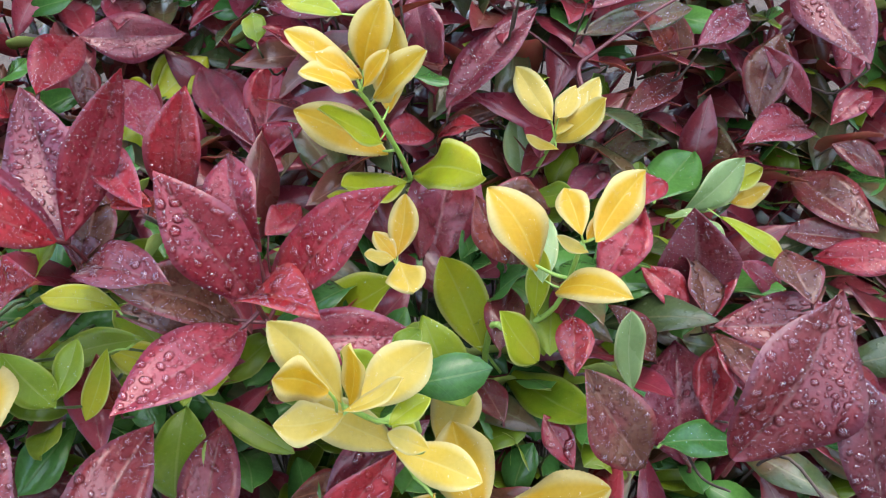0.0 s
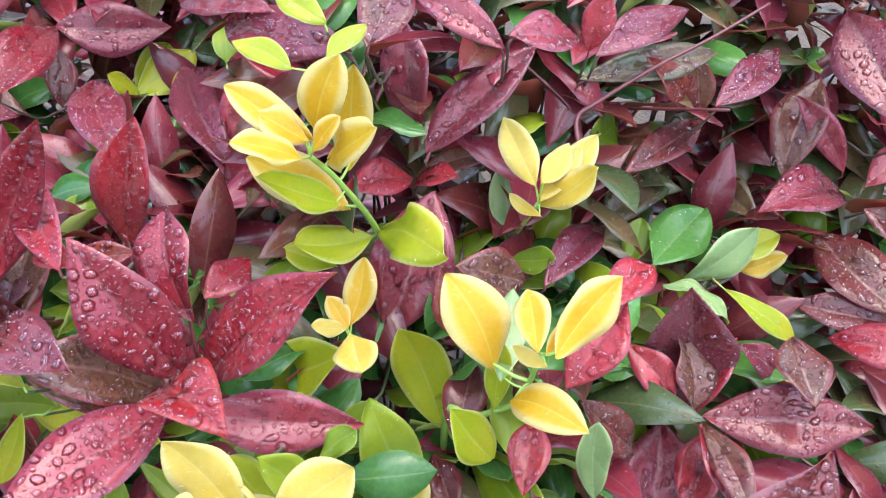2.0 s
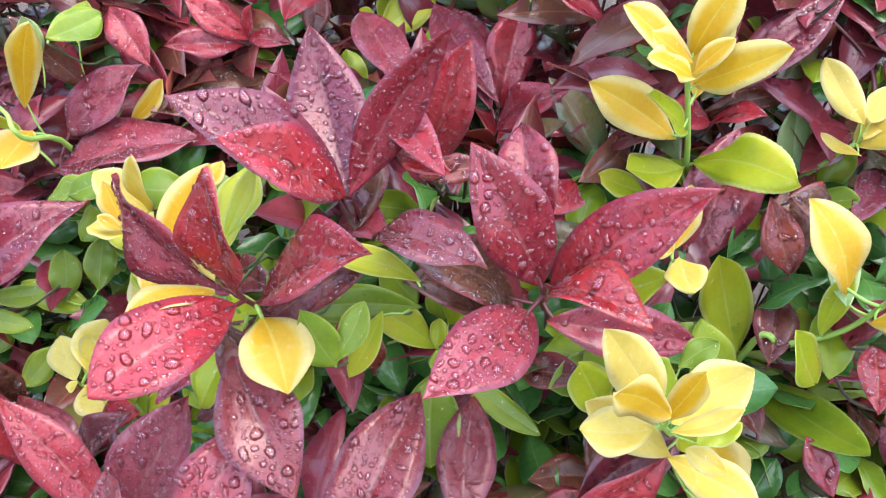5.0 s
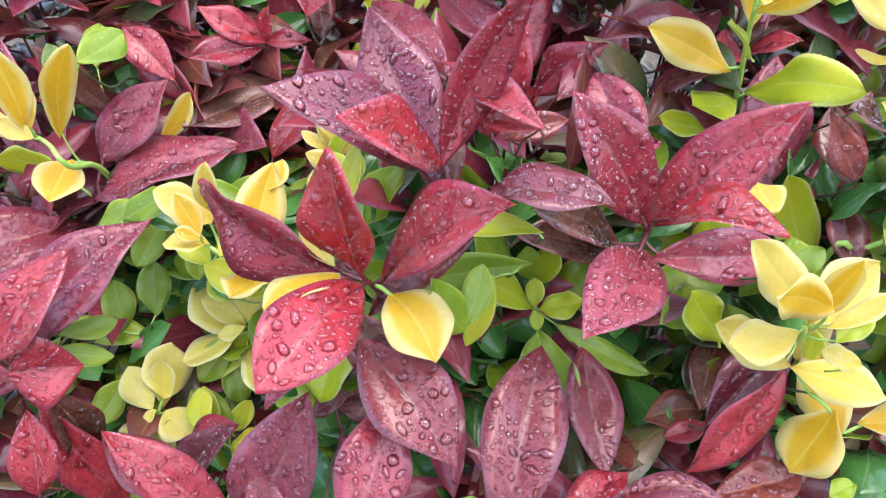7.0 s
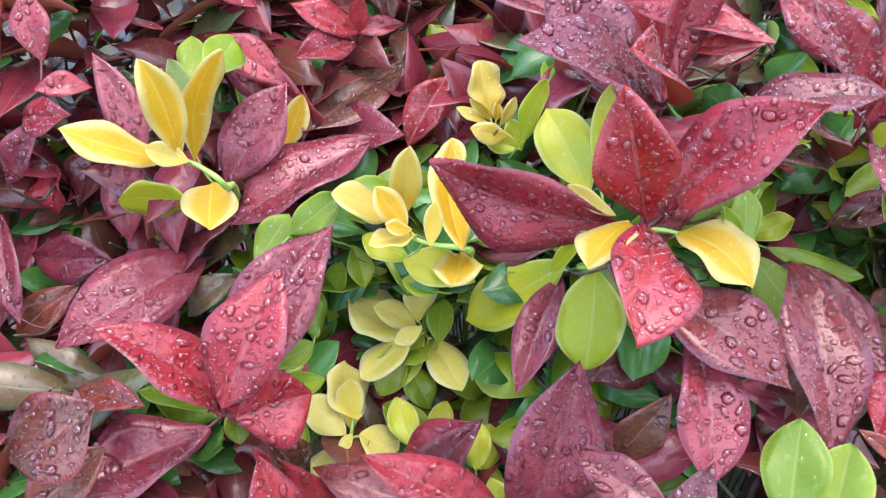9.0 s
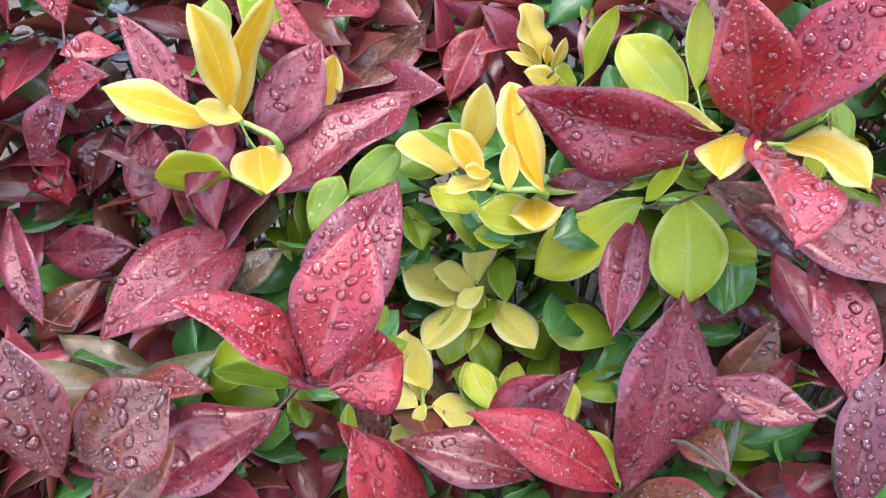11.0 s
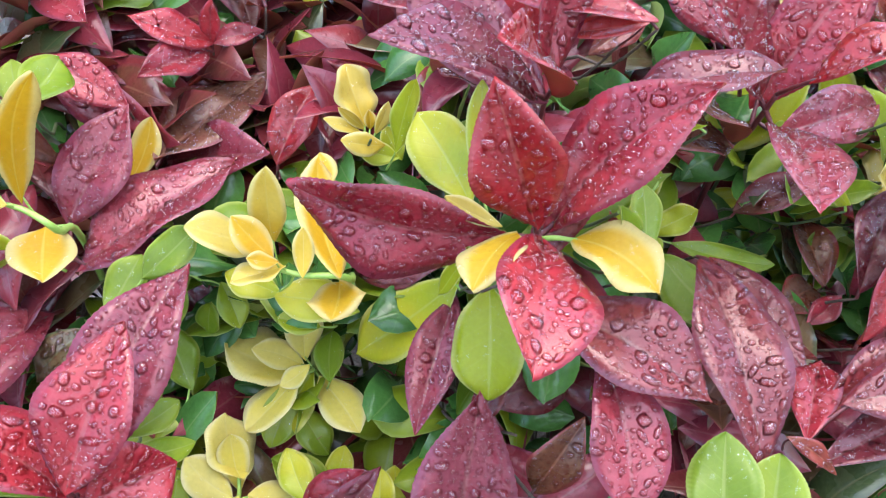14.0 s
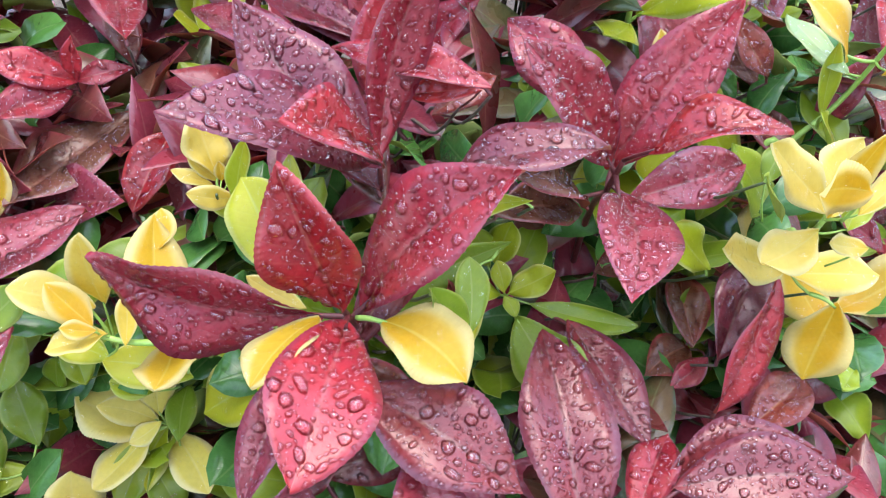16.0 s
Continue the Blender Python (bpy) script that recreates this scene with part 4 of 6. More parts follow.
shoot("photinia", "photinia shoot with wet dark burgundy leaves", [(-0.1402, 0.2656, 0.5711), (-0.1402, 0.1956, 0.6361), (-0.1402, 0.1656, 0.6711)], [
    ("burgundy", (-0.1265, 0.1687, 0.6829), (-0.0561, 0.1415, 0.6866), 0.0335, -20, 0.050),
    ("red", (-0.1484, 0.1621, 0.6754), (-0.1058, 0.1982, 0.6671), 0.0222, -35, 0.050),
    ("burgundy", (-0.1233, 0.1766, 0.6717), (-0.0539, 0.1596, 0.675), 0.0378, -20, 0.050),
    ("burgundy", (-0.1417, 0.157, 0.6585), (-0.0457, 0.1542, 0.6546), 0.0255, -25, 0.050),
    ("copper", (-0.161, 0.1636, 0.6871), (-0.1378, 0.1496, 0.6615), 0.0092, -4, 0.050),
], seed=179)
shoot("photinia", "photinia shoot with wet plum-red leaves", [(-0.2918, 0.6878, 0.6485), (-0.2918, 0.6178, 0.7135), (-0.2918, 0.5878, 0.7485)], [
    ("plum", (-0.2918, 0.5878, 0.7525), (-0.2145, 0.6139, 0.742), 0.0413, 15, 0.008),
], seed=180)
shoot("photinia", "photinia shoot with wet plum-red leaves", [(0.0433, 0.5365, 0.7522), (0.0433, 0.4665, 0.8172), (0.0433, 0.4365, 0.8522)], [
    ("plum", (0.0433, 0.4365, 0.8562), (0.0815, 0.4636, 0.8412), 0.0260, -13, 0.045),
], seed=181)
shoot("photinia", "photinia shoot with wet dark burgundy leaves", [(0.2764, 0.5681, 0.6872), (0.2764, 0.4981, 0.7522), (0.2764, 0.4681, 0.7872)], [
    ("burgundy", (0.2764, 0.4681, 0.7912), (0.2518, 0.5565, 0.8178), 0.0472, -17, 0.050),
], seed=182)
shoot("photinia", "photinia shoot with wet plum-red leaves", [(0.2757, 0.6195, 0.6177), (0.2757, 0.5495, 0.6827), (0.2757, 0.5195, 0.7177)], [
    ("plum", (0.2757, 0.5195, 0.7217), (0.2309, 0.5317, 0.7717), 0.0202, -21, 0.006),
], seed=183)
shoot("photinia", "photinia shoot with older bronze-brown wet leaves", [(0.2311, 0.6279, 0.5953), (0.2311, 0.5579, 0.6603), (0.2311, 0.5279, 0.6953)], [
    ("bronze", (0.2311, 0.5279, 0.6993), (0.1803, 0.5438, 0.7058), 0.0283, -69, 0.130),
], seed=184)
shoot("photinia", "photinia shoot with older bronze-brown wet leaves", [(0.2644, 0.6013, 0.5807), (0.2644, 0.5313, 0.6457), (0.2644, 0.5013, 0.6807)], [
    ("bronze", (0.2644, 0.5013, 0.6847), (0.3043, 0.4295, 0.6814), 0.0434, -4, 0.016),
], seed=185)
shoot("photinia", "photinia shoot with glossy wet crimson leaves", [(-0.4429, 0.3847, 0.5537), (-0.4429, 0.3147, 0.6187), (-0.441, 0.2640, 0.6760)], [
    ("red", (-0.4424, 0.2662, 0.6742), (-0.4891, 0.2942, 0.7250), 0.0376, 44, 0.075),
    ("red", (-0.4407, 0.2578, 0.6888), (-0.3987, 0.2995, 0.7321), 0.0410, -12, 0.080),
    ("plum", (-0.4406, 0.2702, 0.6713), (-0.3689, 0.3413, 0.7139), 0.0441, -6, 0.101),
    ("red", (-0.4356, 0.2556, 0.6816), (-0.3976, 0.2619, 0.6779), 0.0420, 18, 0.100),
    ("plum", (-0.4589, 0.2911, 0.6281), (-0.5399, 0.2709, 0.6296), 0.0480, 32, -0.070),
], seed=186, thick=0.0016)
shoot("photinia", "photinia shoot with wet plum-red leaves", [(0.0734, 0.4768, 0.6368), (0.0734, 0.4068, 0.7018), (0.0734, 0.3768, 0.7368)], [
    ("plum", (0.0734, 0.3768, 0.7408), (0.1103, 0.44, 0.7318), 0.0236, -11, 0.050),
], seed=187)
shoot("photinia", "photinia shoot with wet plum-red leaves", [(-0.1354, 0.5848, 0.6105), (-0.1354, 0.5148, 0.6755), (-0.1354, 0.4848, 0.7105)], [
    ("plum", (-0.1354, 0.4848, 0.7145), (-0.1983, 0.5845, 0.7267), 0.0340, 12, 0.050),
], seed=188)
shoot("photinia", "photinia shoot with older bronze-brown wet leaves", [(-0.1354, 0.5216, 0.6126), (-0.1354, 0.4516, 0.6776), (-0.1354, 0.4216, 0.7126)], [
    ("bronze", (-0.1354, 0.4216, 0.7166), (-0.0935, 0.4421, 0.735), 0.0233, 40, 0.050),
], seed=189)
shoot("photinia", "photinia shoot with glossy wet crimson leaves", [(-0.0046, 0.5347, 0.6493), (-0.0046, 0.4647, 0.7143), (-0.0046, 0.4347, 0.7493)], [
    ("red", (-0.0046, 0.4347, 0.7533), (0.0226, 0.4229, 0.7736), 0.0190, -34, 0.130),
], seed=190)
shoot("photinia", "photinia shoot with wet plum-red leaves", [(-0.3653, 0.5608, 0.6033), (-0.3653, 0.4908, 0.6683), (-0.3653, 0.4608, 0.7033)], [
    ("plum", (-0.3653, 0.4608, 0.7073), (-0.4165, 0.4997, 0.7439), 0.0303, -31, 0.050),
], seed=191)
shoot("photinia", "photinia shoot with older bronze-brown wet leaves", [(0.0257, 0.4545, 0.6701), (0.0257, 0.3845, 0.7351), (0.0257, 0.3545, 0.7701)], [
    ("bronze", (0.0257, 0.3545, 0.7741), (0.062, 0.3765, 0.7433), 0.0277, -14, 0.050),
], seed=192)
shoot("photinia", "photinia shoot with glossy wet crimson leaves", [(0.0824, 0.4028, 0.6483), (0.0824, 0.3328, 0.7133), (0.0824, 0.3028, 0.7483)], [
    ("red", (0.0824, 0.3028, 0.7523), (0.1097, 0.3403, 0.7748), 0.0272, -12, 0.050),
], seed=193)
shoot("photinia", "photinia shoot with glossy wet crimson leaves", [(0.0962, 0.4244, 0.6796), (0.0962, 0.3544, 0.7446), (0.0962, 0.3244, 0.7796)], [
    ("red", (0.0962, 0.3244, 0.7836), (0.1246, 0.3667, 0.7738), 0.0209, -13, 0.050),
], seed=194)
shoot("photinia", "photinia shoot with wet plum-red leaves", [(0.061, 0.4143, 0.6004), (0.061, 0.3443, 0.6654), (0.061, 0.3143, 0.7004)], [
    ("plum", (0.061, 0.3143, 0.7044), (0.0829, 0.3123, 0.7533), 0.0200, -31, 0.050),
], seed=195)
shoot("photinia", "photinia shoot with wet plum-red leaves", [(-0.1936, 0.4102, 0.6527), (-0.1936, 0.3402, 0.7177), (-0.197, 0.3160, 0.7700)], [
    ("plum", (-0.1967, 0.3140, 0.7686), (-0.2349, 0.3911, 0.8197), 0.0444, -2, -0.099),
    ("red", (-0.1987, 0.3080, 0.7774), (-0.2410, 0.2743, 0.8358), 0.0345, 20, 0.054),
    ("burgundy", (-0.1759, 0.2853, 0.7805), (-0.1211, 0.2556, 0.7974), 0.0306, -34, 0.122),
    ("plum", (-0.2010, 0.3157, 0.7710), (-0.2790, 0.3055, 0.8299), 0.0428, 23, 0.105),
    ("red", (-0.1974, 0.3142, 0.7728), (-0.1518, 0.3382, 0.8605), 0.0282, 24, -0.114),
    ("bronze", (-0.1745, 0.2892, 0.7604), (-0.2363, 0.2575, 0.7216), 0.0230, 8, 0.050),
    ("bronze", (-0.1969, 0.318, 0.7433), (-0.2018, 0.3751, 0.7617), 0.0308, 10, 0.050),
], seed=196, thick=0.0016)
shoot("photinia", "photinia shoot with an old dark green leaf", [(0.1139, 0.5664, 0.5954), (0.1139, 0.4964, 0.6604), (0.1139, 0.4664, 0.6954)], [
    ("dark", (0.1139, 0.4664, 0.6994), (0.1715, 0.5522, 0.6918), 0.0369, -9, 0.050),
], seed=197)
shoot("photinia", "photinia shoot with an old dark green leaf", [(0.1842, 0.6651, 0.5801), (0.1842, 0.5951, 0.6451), (0.1842, 0.5651, 0.6801)], [
    ("dark", (0.1842, 0.5651, 0.6841), (0.2206, 0.4888, 0.6997), 0.0301, 8, 0.050),
], seed=198)
shoot("photinia", "photinia shoot with older bronze-brown wet leaves", [(0.2432, 0.5454, 0.5651), (0.2432, 0.4754, 0.6301), (0.2432, 0.4454, 0.6651)], [
    ("bronze", (0.2432, 0.4454, 0.6691), (0.3013, 0.4342, 0.6695), 0.0271, -10, 0.050),
], seed=199)
shoot("photinia", "photinia shoot with glossy wet crimson leaves", [(0.311, 0.4969, 0.5784), (0.311, 0.4269, 0.6434), (0.311, 0.3969, 0.6784)], [
    ("red", (0.311, 0.3969, 0.6824), (0.262, 0.4218, 0.6637), 0.0303, 11, 0.050),
], seed=200)
shoot("photinia", "photinia shoot with older bronze-brown wet leaves", [(0.2295, 0.4497, 0.5862), (0.2295, 0.3797, 0.6512), (0.2295, 0.3497, 0.6862)], [
    ("bronze", (0.2271, 0.3463, 0.6941), (0.2229, 0.3923, 0.6962), 0.0310, 0, 0.039),
], seed=201)
shoot("photinia", "photinia shoot with wet plum-red leaves", [(0.2303, 0.4914, 0.5568), (0.2303, 0.4214, 0.6218), (0.2303, 0.3914, 0.6568)], [
    ("plum", (0.2303, 0.3914, 0.6608), (0.1948, 0.392, 0.6874), 0.0217, 10, 0.050),
], seed=202)
shoot("photinia", "photinia shoot with copper-coloured wet leaves", [(0.1649, 0.6043, 0.6681), (0.1649, 0.5343, 0.7331), (0.1649, 0.5043, 0.7681)], [
    ("copper", (0.164, 0.5022, 0.7737), (0.1216, 0.4847, 0.8208), 0.0209, 1, 0.050),
    ("copper", (0.1657, 0.5064, 0.7705), (0.1567, 0.5192, 0.8063), 0.0207, -1, 0.050),
], seed=203)
shoot("photinia", "photinia shoot with wet plum-red leaves", [(0.1606, 0.562, 0.7016), (0.1606, 0.492, 0.7666), (0.1606, 0.462, 0.8016)], [
    ("plum", (0.1606, 0.462, 0.8056), (0.21, 0.5322, 0.8028), 0.0238, -9, 0.050),
], seed=204)
shoot("photinia", "photinia shoot with wet burgundy and red leaves", [(0.172, 0.4548, 0.5597), (0.172, 0.3848, 0.6247), (0.172, 0.3548, 0.6597)], [
    ("burgundy", (0.1720, 0.3511, 0.6683), (0.2686, 0.3525, 0.6701), 0.0411, -10, -0.005),
    ("burgundy", (0.1678, 0.3644, 0.6594), (0.1560, 0.3882, 0.7352), 0.0534, -15, -0.026),
    ("bronze", (0.1641, 0.3476, 0.6744), (0.1544, 0.3838, 0.7026), 0.0371, 34, 0.107),
    ("red", (0.1709, 0.3482, 0.6645), (0.1878, 0.3021, 0.6527), 0.0287, -31, 0.057),
    ("red", (0.1683, 0.3529, 0.6703), (0.1904, 0.3874, 0.6984), 0.0200, -40, 0.060),
], seed=205)
shoot("photinia", "photinia shoot with glossy wet crimson leaves", [(0.0859, 0.5607, 0.7323), (0.0859, 0.4907, 0.7973), (0.0859, 0.4607, 0.8323)], [
    ("red", (0.0859, 0.4607, 0.8363), (0.0926, 0.47, 0.8684), 0.0180, -11, 0.050),
], seed=206)
shoot("photinia", "photinia shoot with wet plum-red leaves", [(0.0905, 0.5614, 0.7291), (0.0905, 0.4914, 0.7941), (0.0905, 0.4614, 0.8291)], [
    ("plum", (0.0905, 0.4614, 0.8331), (0.1467, 0.5199, 0.8319), 0.0226, -1, 0.050),
], seed=207)
shoot("photinia", "photinia shoot with an old dark green leaf", [(0.0849, 0.5765, 0.7044), (0.0849, 0.5065, 0.7694), (0.0849, 0.4765, 0.8044)], [
    ("dark", (0.0849, 0.4765, 0.8084), (0.1698, 0.5173, 0.8069), 0.0231, -3, 0.050),
], seed=208)
shoot("photinia", "photinia shoot with glossy wet crimson leaves", [(-0.2875, 0.5914, 0.6517), (-0.2875, 0.5214, 0.7167), (-0.2875, 0.4914, 0.7517)], [
    ("red", (-0.2875, 0.4914, 0.7557), (-0.288, 0.5824, 0.7559), 0.0366, 27, 0.050),
], seed=209)
shoot("photinia", "photinia shoot with older bronze-brown wet leaves", [(-0.2907, 0.6579, 0.5968), (-0.2907, 0.5879, 0.6618), (-0.2907, 0.5579, 0.6968)], [
    ("bronze", (-0.2907, 0.5579, 0.7008), (-0.2963, 0.5866, 0.7363), 0.0243, 18, 0.050),
], seed=210)
shoot("photinia", "photinia shoot with wet plum-red leaves", [(-0.0744, 0.5339, 0.7595), (-0.0744, 0.4639, 0.8245), (-0.0744, 0.4339, 0.8595)], [
    ("plum", (-0.0744, 0.4339, 0.8635), (-0.1467, 0.4887, 0.8339), 0.0234, -2, 0.050),
], seed=211)
shoot("photinia", "photinia shoot with wet plum-red leaves", [(-0.0259, 0.4892, 0.7672), (-0.0259, 0.4192, 0.8322), (-0.0259, 0.3892, 0.8672)], [
    ("plum", (-0.0259, 0.3892, 0.8712), (-0.1103, 0.4634, 0.8386), 0.0312, -0, 0.050),
], seed=212)
shoot("photinia", "photinia shoot with older bronze-brown wet leaves", [(-0.0225, 0.5042, 0.7605), (-0.0225, 0.4342, 0.8255), (-0.0225, 0.4042, 0.8605)], [
    ("bronze", (-0.0225, 0.4042, 0.8645), (-0.013, 0.4592, 0.8689), 0.0271, 8, 0.050),
], seed=213)
shoot("photinia", "photinia shoot with wet plum-red leaves", [(0.0413, 0.5412, 0.742), (0.0413, 0.4712, 0.807), (0.0413, 0.4412, 0.842)], [
    ("plum", (0.0413, 0.4412, 0.846), (-0.0081, 0.4638, 0.8617), 0.0208, 2, 0.050),
], seed=214)
shoot("photinia", "photinia shoot with wet plum-red leaves", [(-0.1929, 0.5496, 0.6383), (-0.1929, 0.4796, 0.7033), (-0.1929, 0.4496, 0.7383)], [
    ("plum", (-0.1929, 0.4496, 0.7423), (-0.2464, 0.5351, 0.7429), 0.0355, 21, 0.050),
], seed=215)
shoot("photinia", "photinia shoot with glossy wet crimson leaves", [(-0.1623, 0.4757, 0.6292), (-0.1623, 0.4057, 0.6942), (-0.1623, 0.3757, 0.7292)], [
    ("red", (-0.1674, 0.3903, 0.7277), (-0.1512, 0.4115, 0.8088), 0.0389, -4, -0.005),
], seed=216)
shoot("photinia", "photinia shoot with glossy wet crimson leaves", [(-0.039, 0.5026, 0.6731), (-0.039, 0.4326, 0.7381), (-0.039, 0.4026, 0.7731)], [
    ("red", (-0.039, 0.4026, 0.7771), (-0.0056, 0.4404, 0.7563), 0.0232, -3, 0.050),
], seed=217)
shoot("photinia", "photinia shoot with copper-coloured wet leaves", [(-0.0054, 0.5589, 0.6404), (-0.0054, 0.4889, 0.7054), (-0.0054, 0.4589, 0.7404)], [
    ("copper", (-0.0054, 0.4589, 0.7444), (0.053, 0.4637, 0.7658), 0.0165, -7, 0.050),
], seed=218)
shoot("photinia", "photinia shoot with wet plum-red leaves", [(0.175, 0.3994, 0.5376), (0.175, 0.3294, 0.6026), (0.175, 0.2994, 0.6376)], [
    ("plum", (0.1569, 0.2990, 0.5925), (0.1557, 0.3636, 0.6423), 0.0673, 4, 0.082),
], seed=219)
shoot("photinia", "photinia shoot with older bronze-brown wet leaves", [(0.1917, 0.3916, 0.5636), (0.1917, 0.3216, 0.6286), (0.1917, 0.2916, 0.6636)], [
    ("bronze", (0.1917, 0.2916, 0.6676), (0.1732, 0.3483, 0.6653), 0.0210, -3, 0.050),
], seed=220)
shoot("photinia", "photinia shoot with glossy wet crimson leaves", [(0.0021, 0.5291, 0.6793), (0.0021, 0.4591, 0.7443), (0.0021, 0.4291, 0.7793)], [
    ("plum", (0.0011, 0.4379, 0.7775), (0.0606, 0.4890, 0.8204), 0.0330, -18, 0.027),
], seed=221)
shoot("photinia", "photinia shoot with glossy wet crimson leaves", [(-0.0066, 0.5589, 0.6623), (-0.0066, 0.4889, 0.7273), (-0.0066, 0.4589, 0.7623)], [
    ("plum", (-0.0058, 0.4570, 0.7754), (-0.0195, 0.4970, 0.8302), 0.0332, -28, 0.095),
], seed=222)
shoot("photinia", "photinia shoot with copper-coloured wet leaves", [(-0.1559, 0.4238, 0.6815), (-0.1559, 0.3538, 0.7465), (-0.1559, 0.3238, 0.7815)], [
    ("copper", (-0.1655, 0.3331, 0.7745), (-0.1298, 0.3399, 0.7816), 0.0165, -7, 0.050),
    ("scarlet", (-0.1462, 0.3144, 0.7964), (-0.1761, 0.3383, 0.7854), 0.0154, 10, 0.050),
], seed=223)
shoot("photinia", "photinia shoot with glossy wet crimson leaves", [(-0.1481, 0.4073, 0.6967), (-0.1481, 0.3373, 0.7617), (-0.1481, 0.3073, 0.7967)], [
    ("red", (-0.1481, 0.3073, 0.8007), (-0.1979, 0.3758, 0.7934), 0.0225, 10, 0.050),
], seed=224)
shoot("photinia", "photinia shoot with glossy wet crimson leaves", [(-0.1365, 0.5794, 0.6032), (-0.1365, 0.5094, 0.6682), (-0.1365, 0.4794, 0.7032)], [
    ("red", (-0.1336, 0.4572, 0.7141), (-0.0905, 0.4428, 0.7625), 0.0306, -11, 0.050),
    ("plum", (-0.1401, 0.4829, 0.7091), (-0.1995, 0.6061, 0.7119), 0.0374, 5, 0.050),
    ("red", (-0.1359, 0.4982, 0.6984), (-0.1277, 0.5544, 0.7582), 0.0355, 1, 0.050),
], seed=225)
shoot("photinia", "photinia shoot with wet plum-red leaves", [(0.2725, 0.6047, 0.6105), (0.2725, 0.5347, 0.6755), (0.2725, 0.5047, 0.7105)], [
    ("plum", (0.2725, 0.5047, 0.7145), (0.2006, 0.4509, 0.7402), 0.0346, 18, 0.117),
], seed=226)
shoot("photinia", "photinia shoot with older bronze-brown wet leaves", [(0.1304, 0.4224, 0.5667), (0.1304, 0.3524, 0.6317), (0.1304, 0.3224, 0.6667)], [
    ("bronze", (0.1304, 0.3224, 0.6707), (0.0925, 0.3176, 0.7225), 0.0245, 19, 0.050),
], seed=227)
shoot("photinia", "photinia shoot with older bronze-brown wet leaves", [(0.0344, 0.3761, 0.5653), (0.0344, 0.3061, 0.6303), (0.0344, 0.2761, 0.6653)], [
    ("bronze", (0.0344, 0.2761, 0.6693), (0.0193, 0.312, 0.6666), 0.0206, 10, 0.050),
], seed=228)
shoot("photinia", "photinia shoot with older bronze-brown wet leaves", [(-0.2505, 0.3532, 0.6314), (-0.2505, 0.2832, 0.6964), (-0.2505, 0.2532, 0.7314)], [
    ("bronze", (-0.2505, 0.2532, 0.7354), (-0.2129, 0.2185, 0.7012), 0.0272, 8, 0.050),
], seed=229)
shoot("photinia", "photinia shoot with wet plum-red leaves", [(-0.2517, 0.3979, 0.5772), (-0.2517, 0.3279, 0.6422), (-0.2517, 0.2979, 0.6772)], [
    ("plum", (-0.2517, 0.2979, 0.6812), (-0.2972, 0.2415, 0.6625), 0.0254, 23, 0.050),
], seed=230)
shoot("photinia", "photinia shoot with older bronze-brown wet leaves", [(-0.2917, 0.4452, 0.5653), (-0.2917, 0.3752, 0.6303), (-0.2917, 0.3452, 0.6653)], [
    ("bronze", (-0.2917, 0.3452, 0.6693), (-0.2458, 0.3126, 0.6896), 0.0255, -7, 0.050),
], seed=231)
shoot("photinia", "photinia shoot with older bronze-brown wet leaves", [(-0.2711, 0.3373, 0.5591), (-0.2711, 0.2673, 0.6241), (-0.2711, 0.2373, 0.6591)], [
    ("bronze", (-0.2711, 0.2373, 0.6631), (-0.2487, 0.2426, 0.6774), 0.0143, -25, 0.050),
], seed=232)
shoot("photinia", "photinia shoot with an old dark green leaf", [(0.1815, 0.5425, 0.572), (0.1815, 0.4725, 0.637), (0.1815, 0.4425, 0.672)], [
    ("dark", (0.1815, 0.4425, 0.676), (0.2155, 0.4795, 0.6883), 0.0172, -15, 0.050),
], seed=233)
shoot("photinia", "photinia shoot with older bronze-brown wet leaves", [(0.2867, 0.5968, 0.6064), (0.2867, 0.5268, 0.6714), (0.2867, 0.4968, 0.7064)], [
    ("bronze", (0.2867, 0.4968, 0.7104), (0.3219, 0.4734, 0.6953), 0.0237, 2, 0.050),
], seed=234)
shoot("photinia", "photinia shoot with wet plum-red leaves", [(0.3231, 0.634, 0.629), (0.3231, 0.564, 0.694), (0.3231, 0.534, 0.729)], [
    ("plum", (0.3231, 0.534, 0.733), (0.2886, 0.5102, 0.7176), 0.0236, 15, 0.050),
], seed=235)
shoot("photinia", "photinia shoot with wet plum-red leaves", [(0.3179, 0.6841, 0.6911), (0.3179, 0.6141, 0.7561), (0.3179, 0.5841, 0.7911)], [
    ("plum", (0.3179, 0.5841, 0.7951), (0.3063, 0.5354, 0.7328), 0.0305, 16, 0.050),
], seed=236)
shoot("photinia", "photinia shoot with older bronze-brown wet leaves", [(0.2295, 0.6036, 0.6227), (0.2295, 0.5336, 0.6877), (0.2295, 0.5036, 0.7227)], [
    ("bronze", (0.2295, 0.5036, 0.7267), (0.2546, 0.5607, 0.768), 0.0345, -14, 0.050),
], seed=237)
shoot("photinia", "photinia shoot with bright wet scarlet leaves", [(0.0684, 0.3914, 0.6364), (0.0684, 0.3214, 0.7014), (0.0684, 0.2914, 0.7364)], [
    ("scarlet", (0.0684, 0.2914, 0.7404), (0.065, 0.2539, 0.7361), 0.0200, 5, 0.050),
], seed=238)
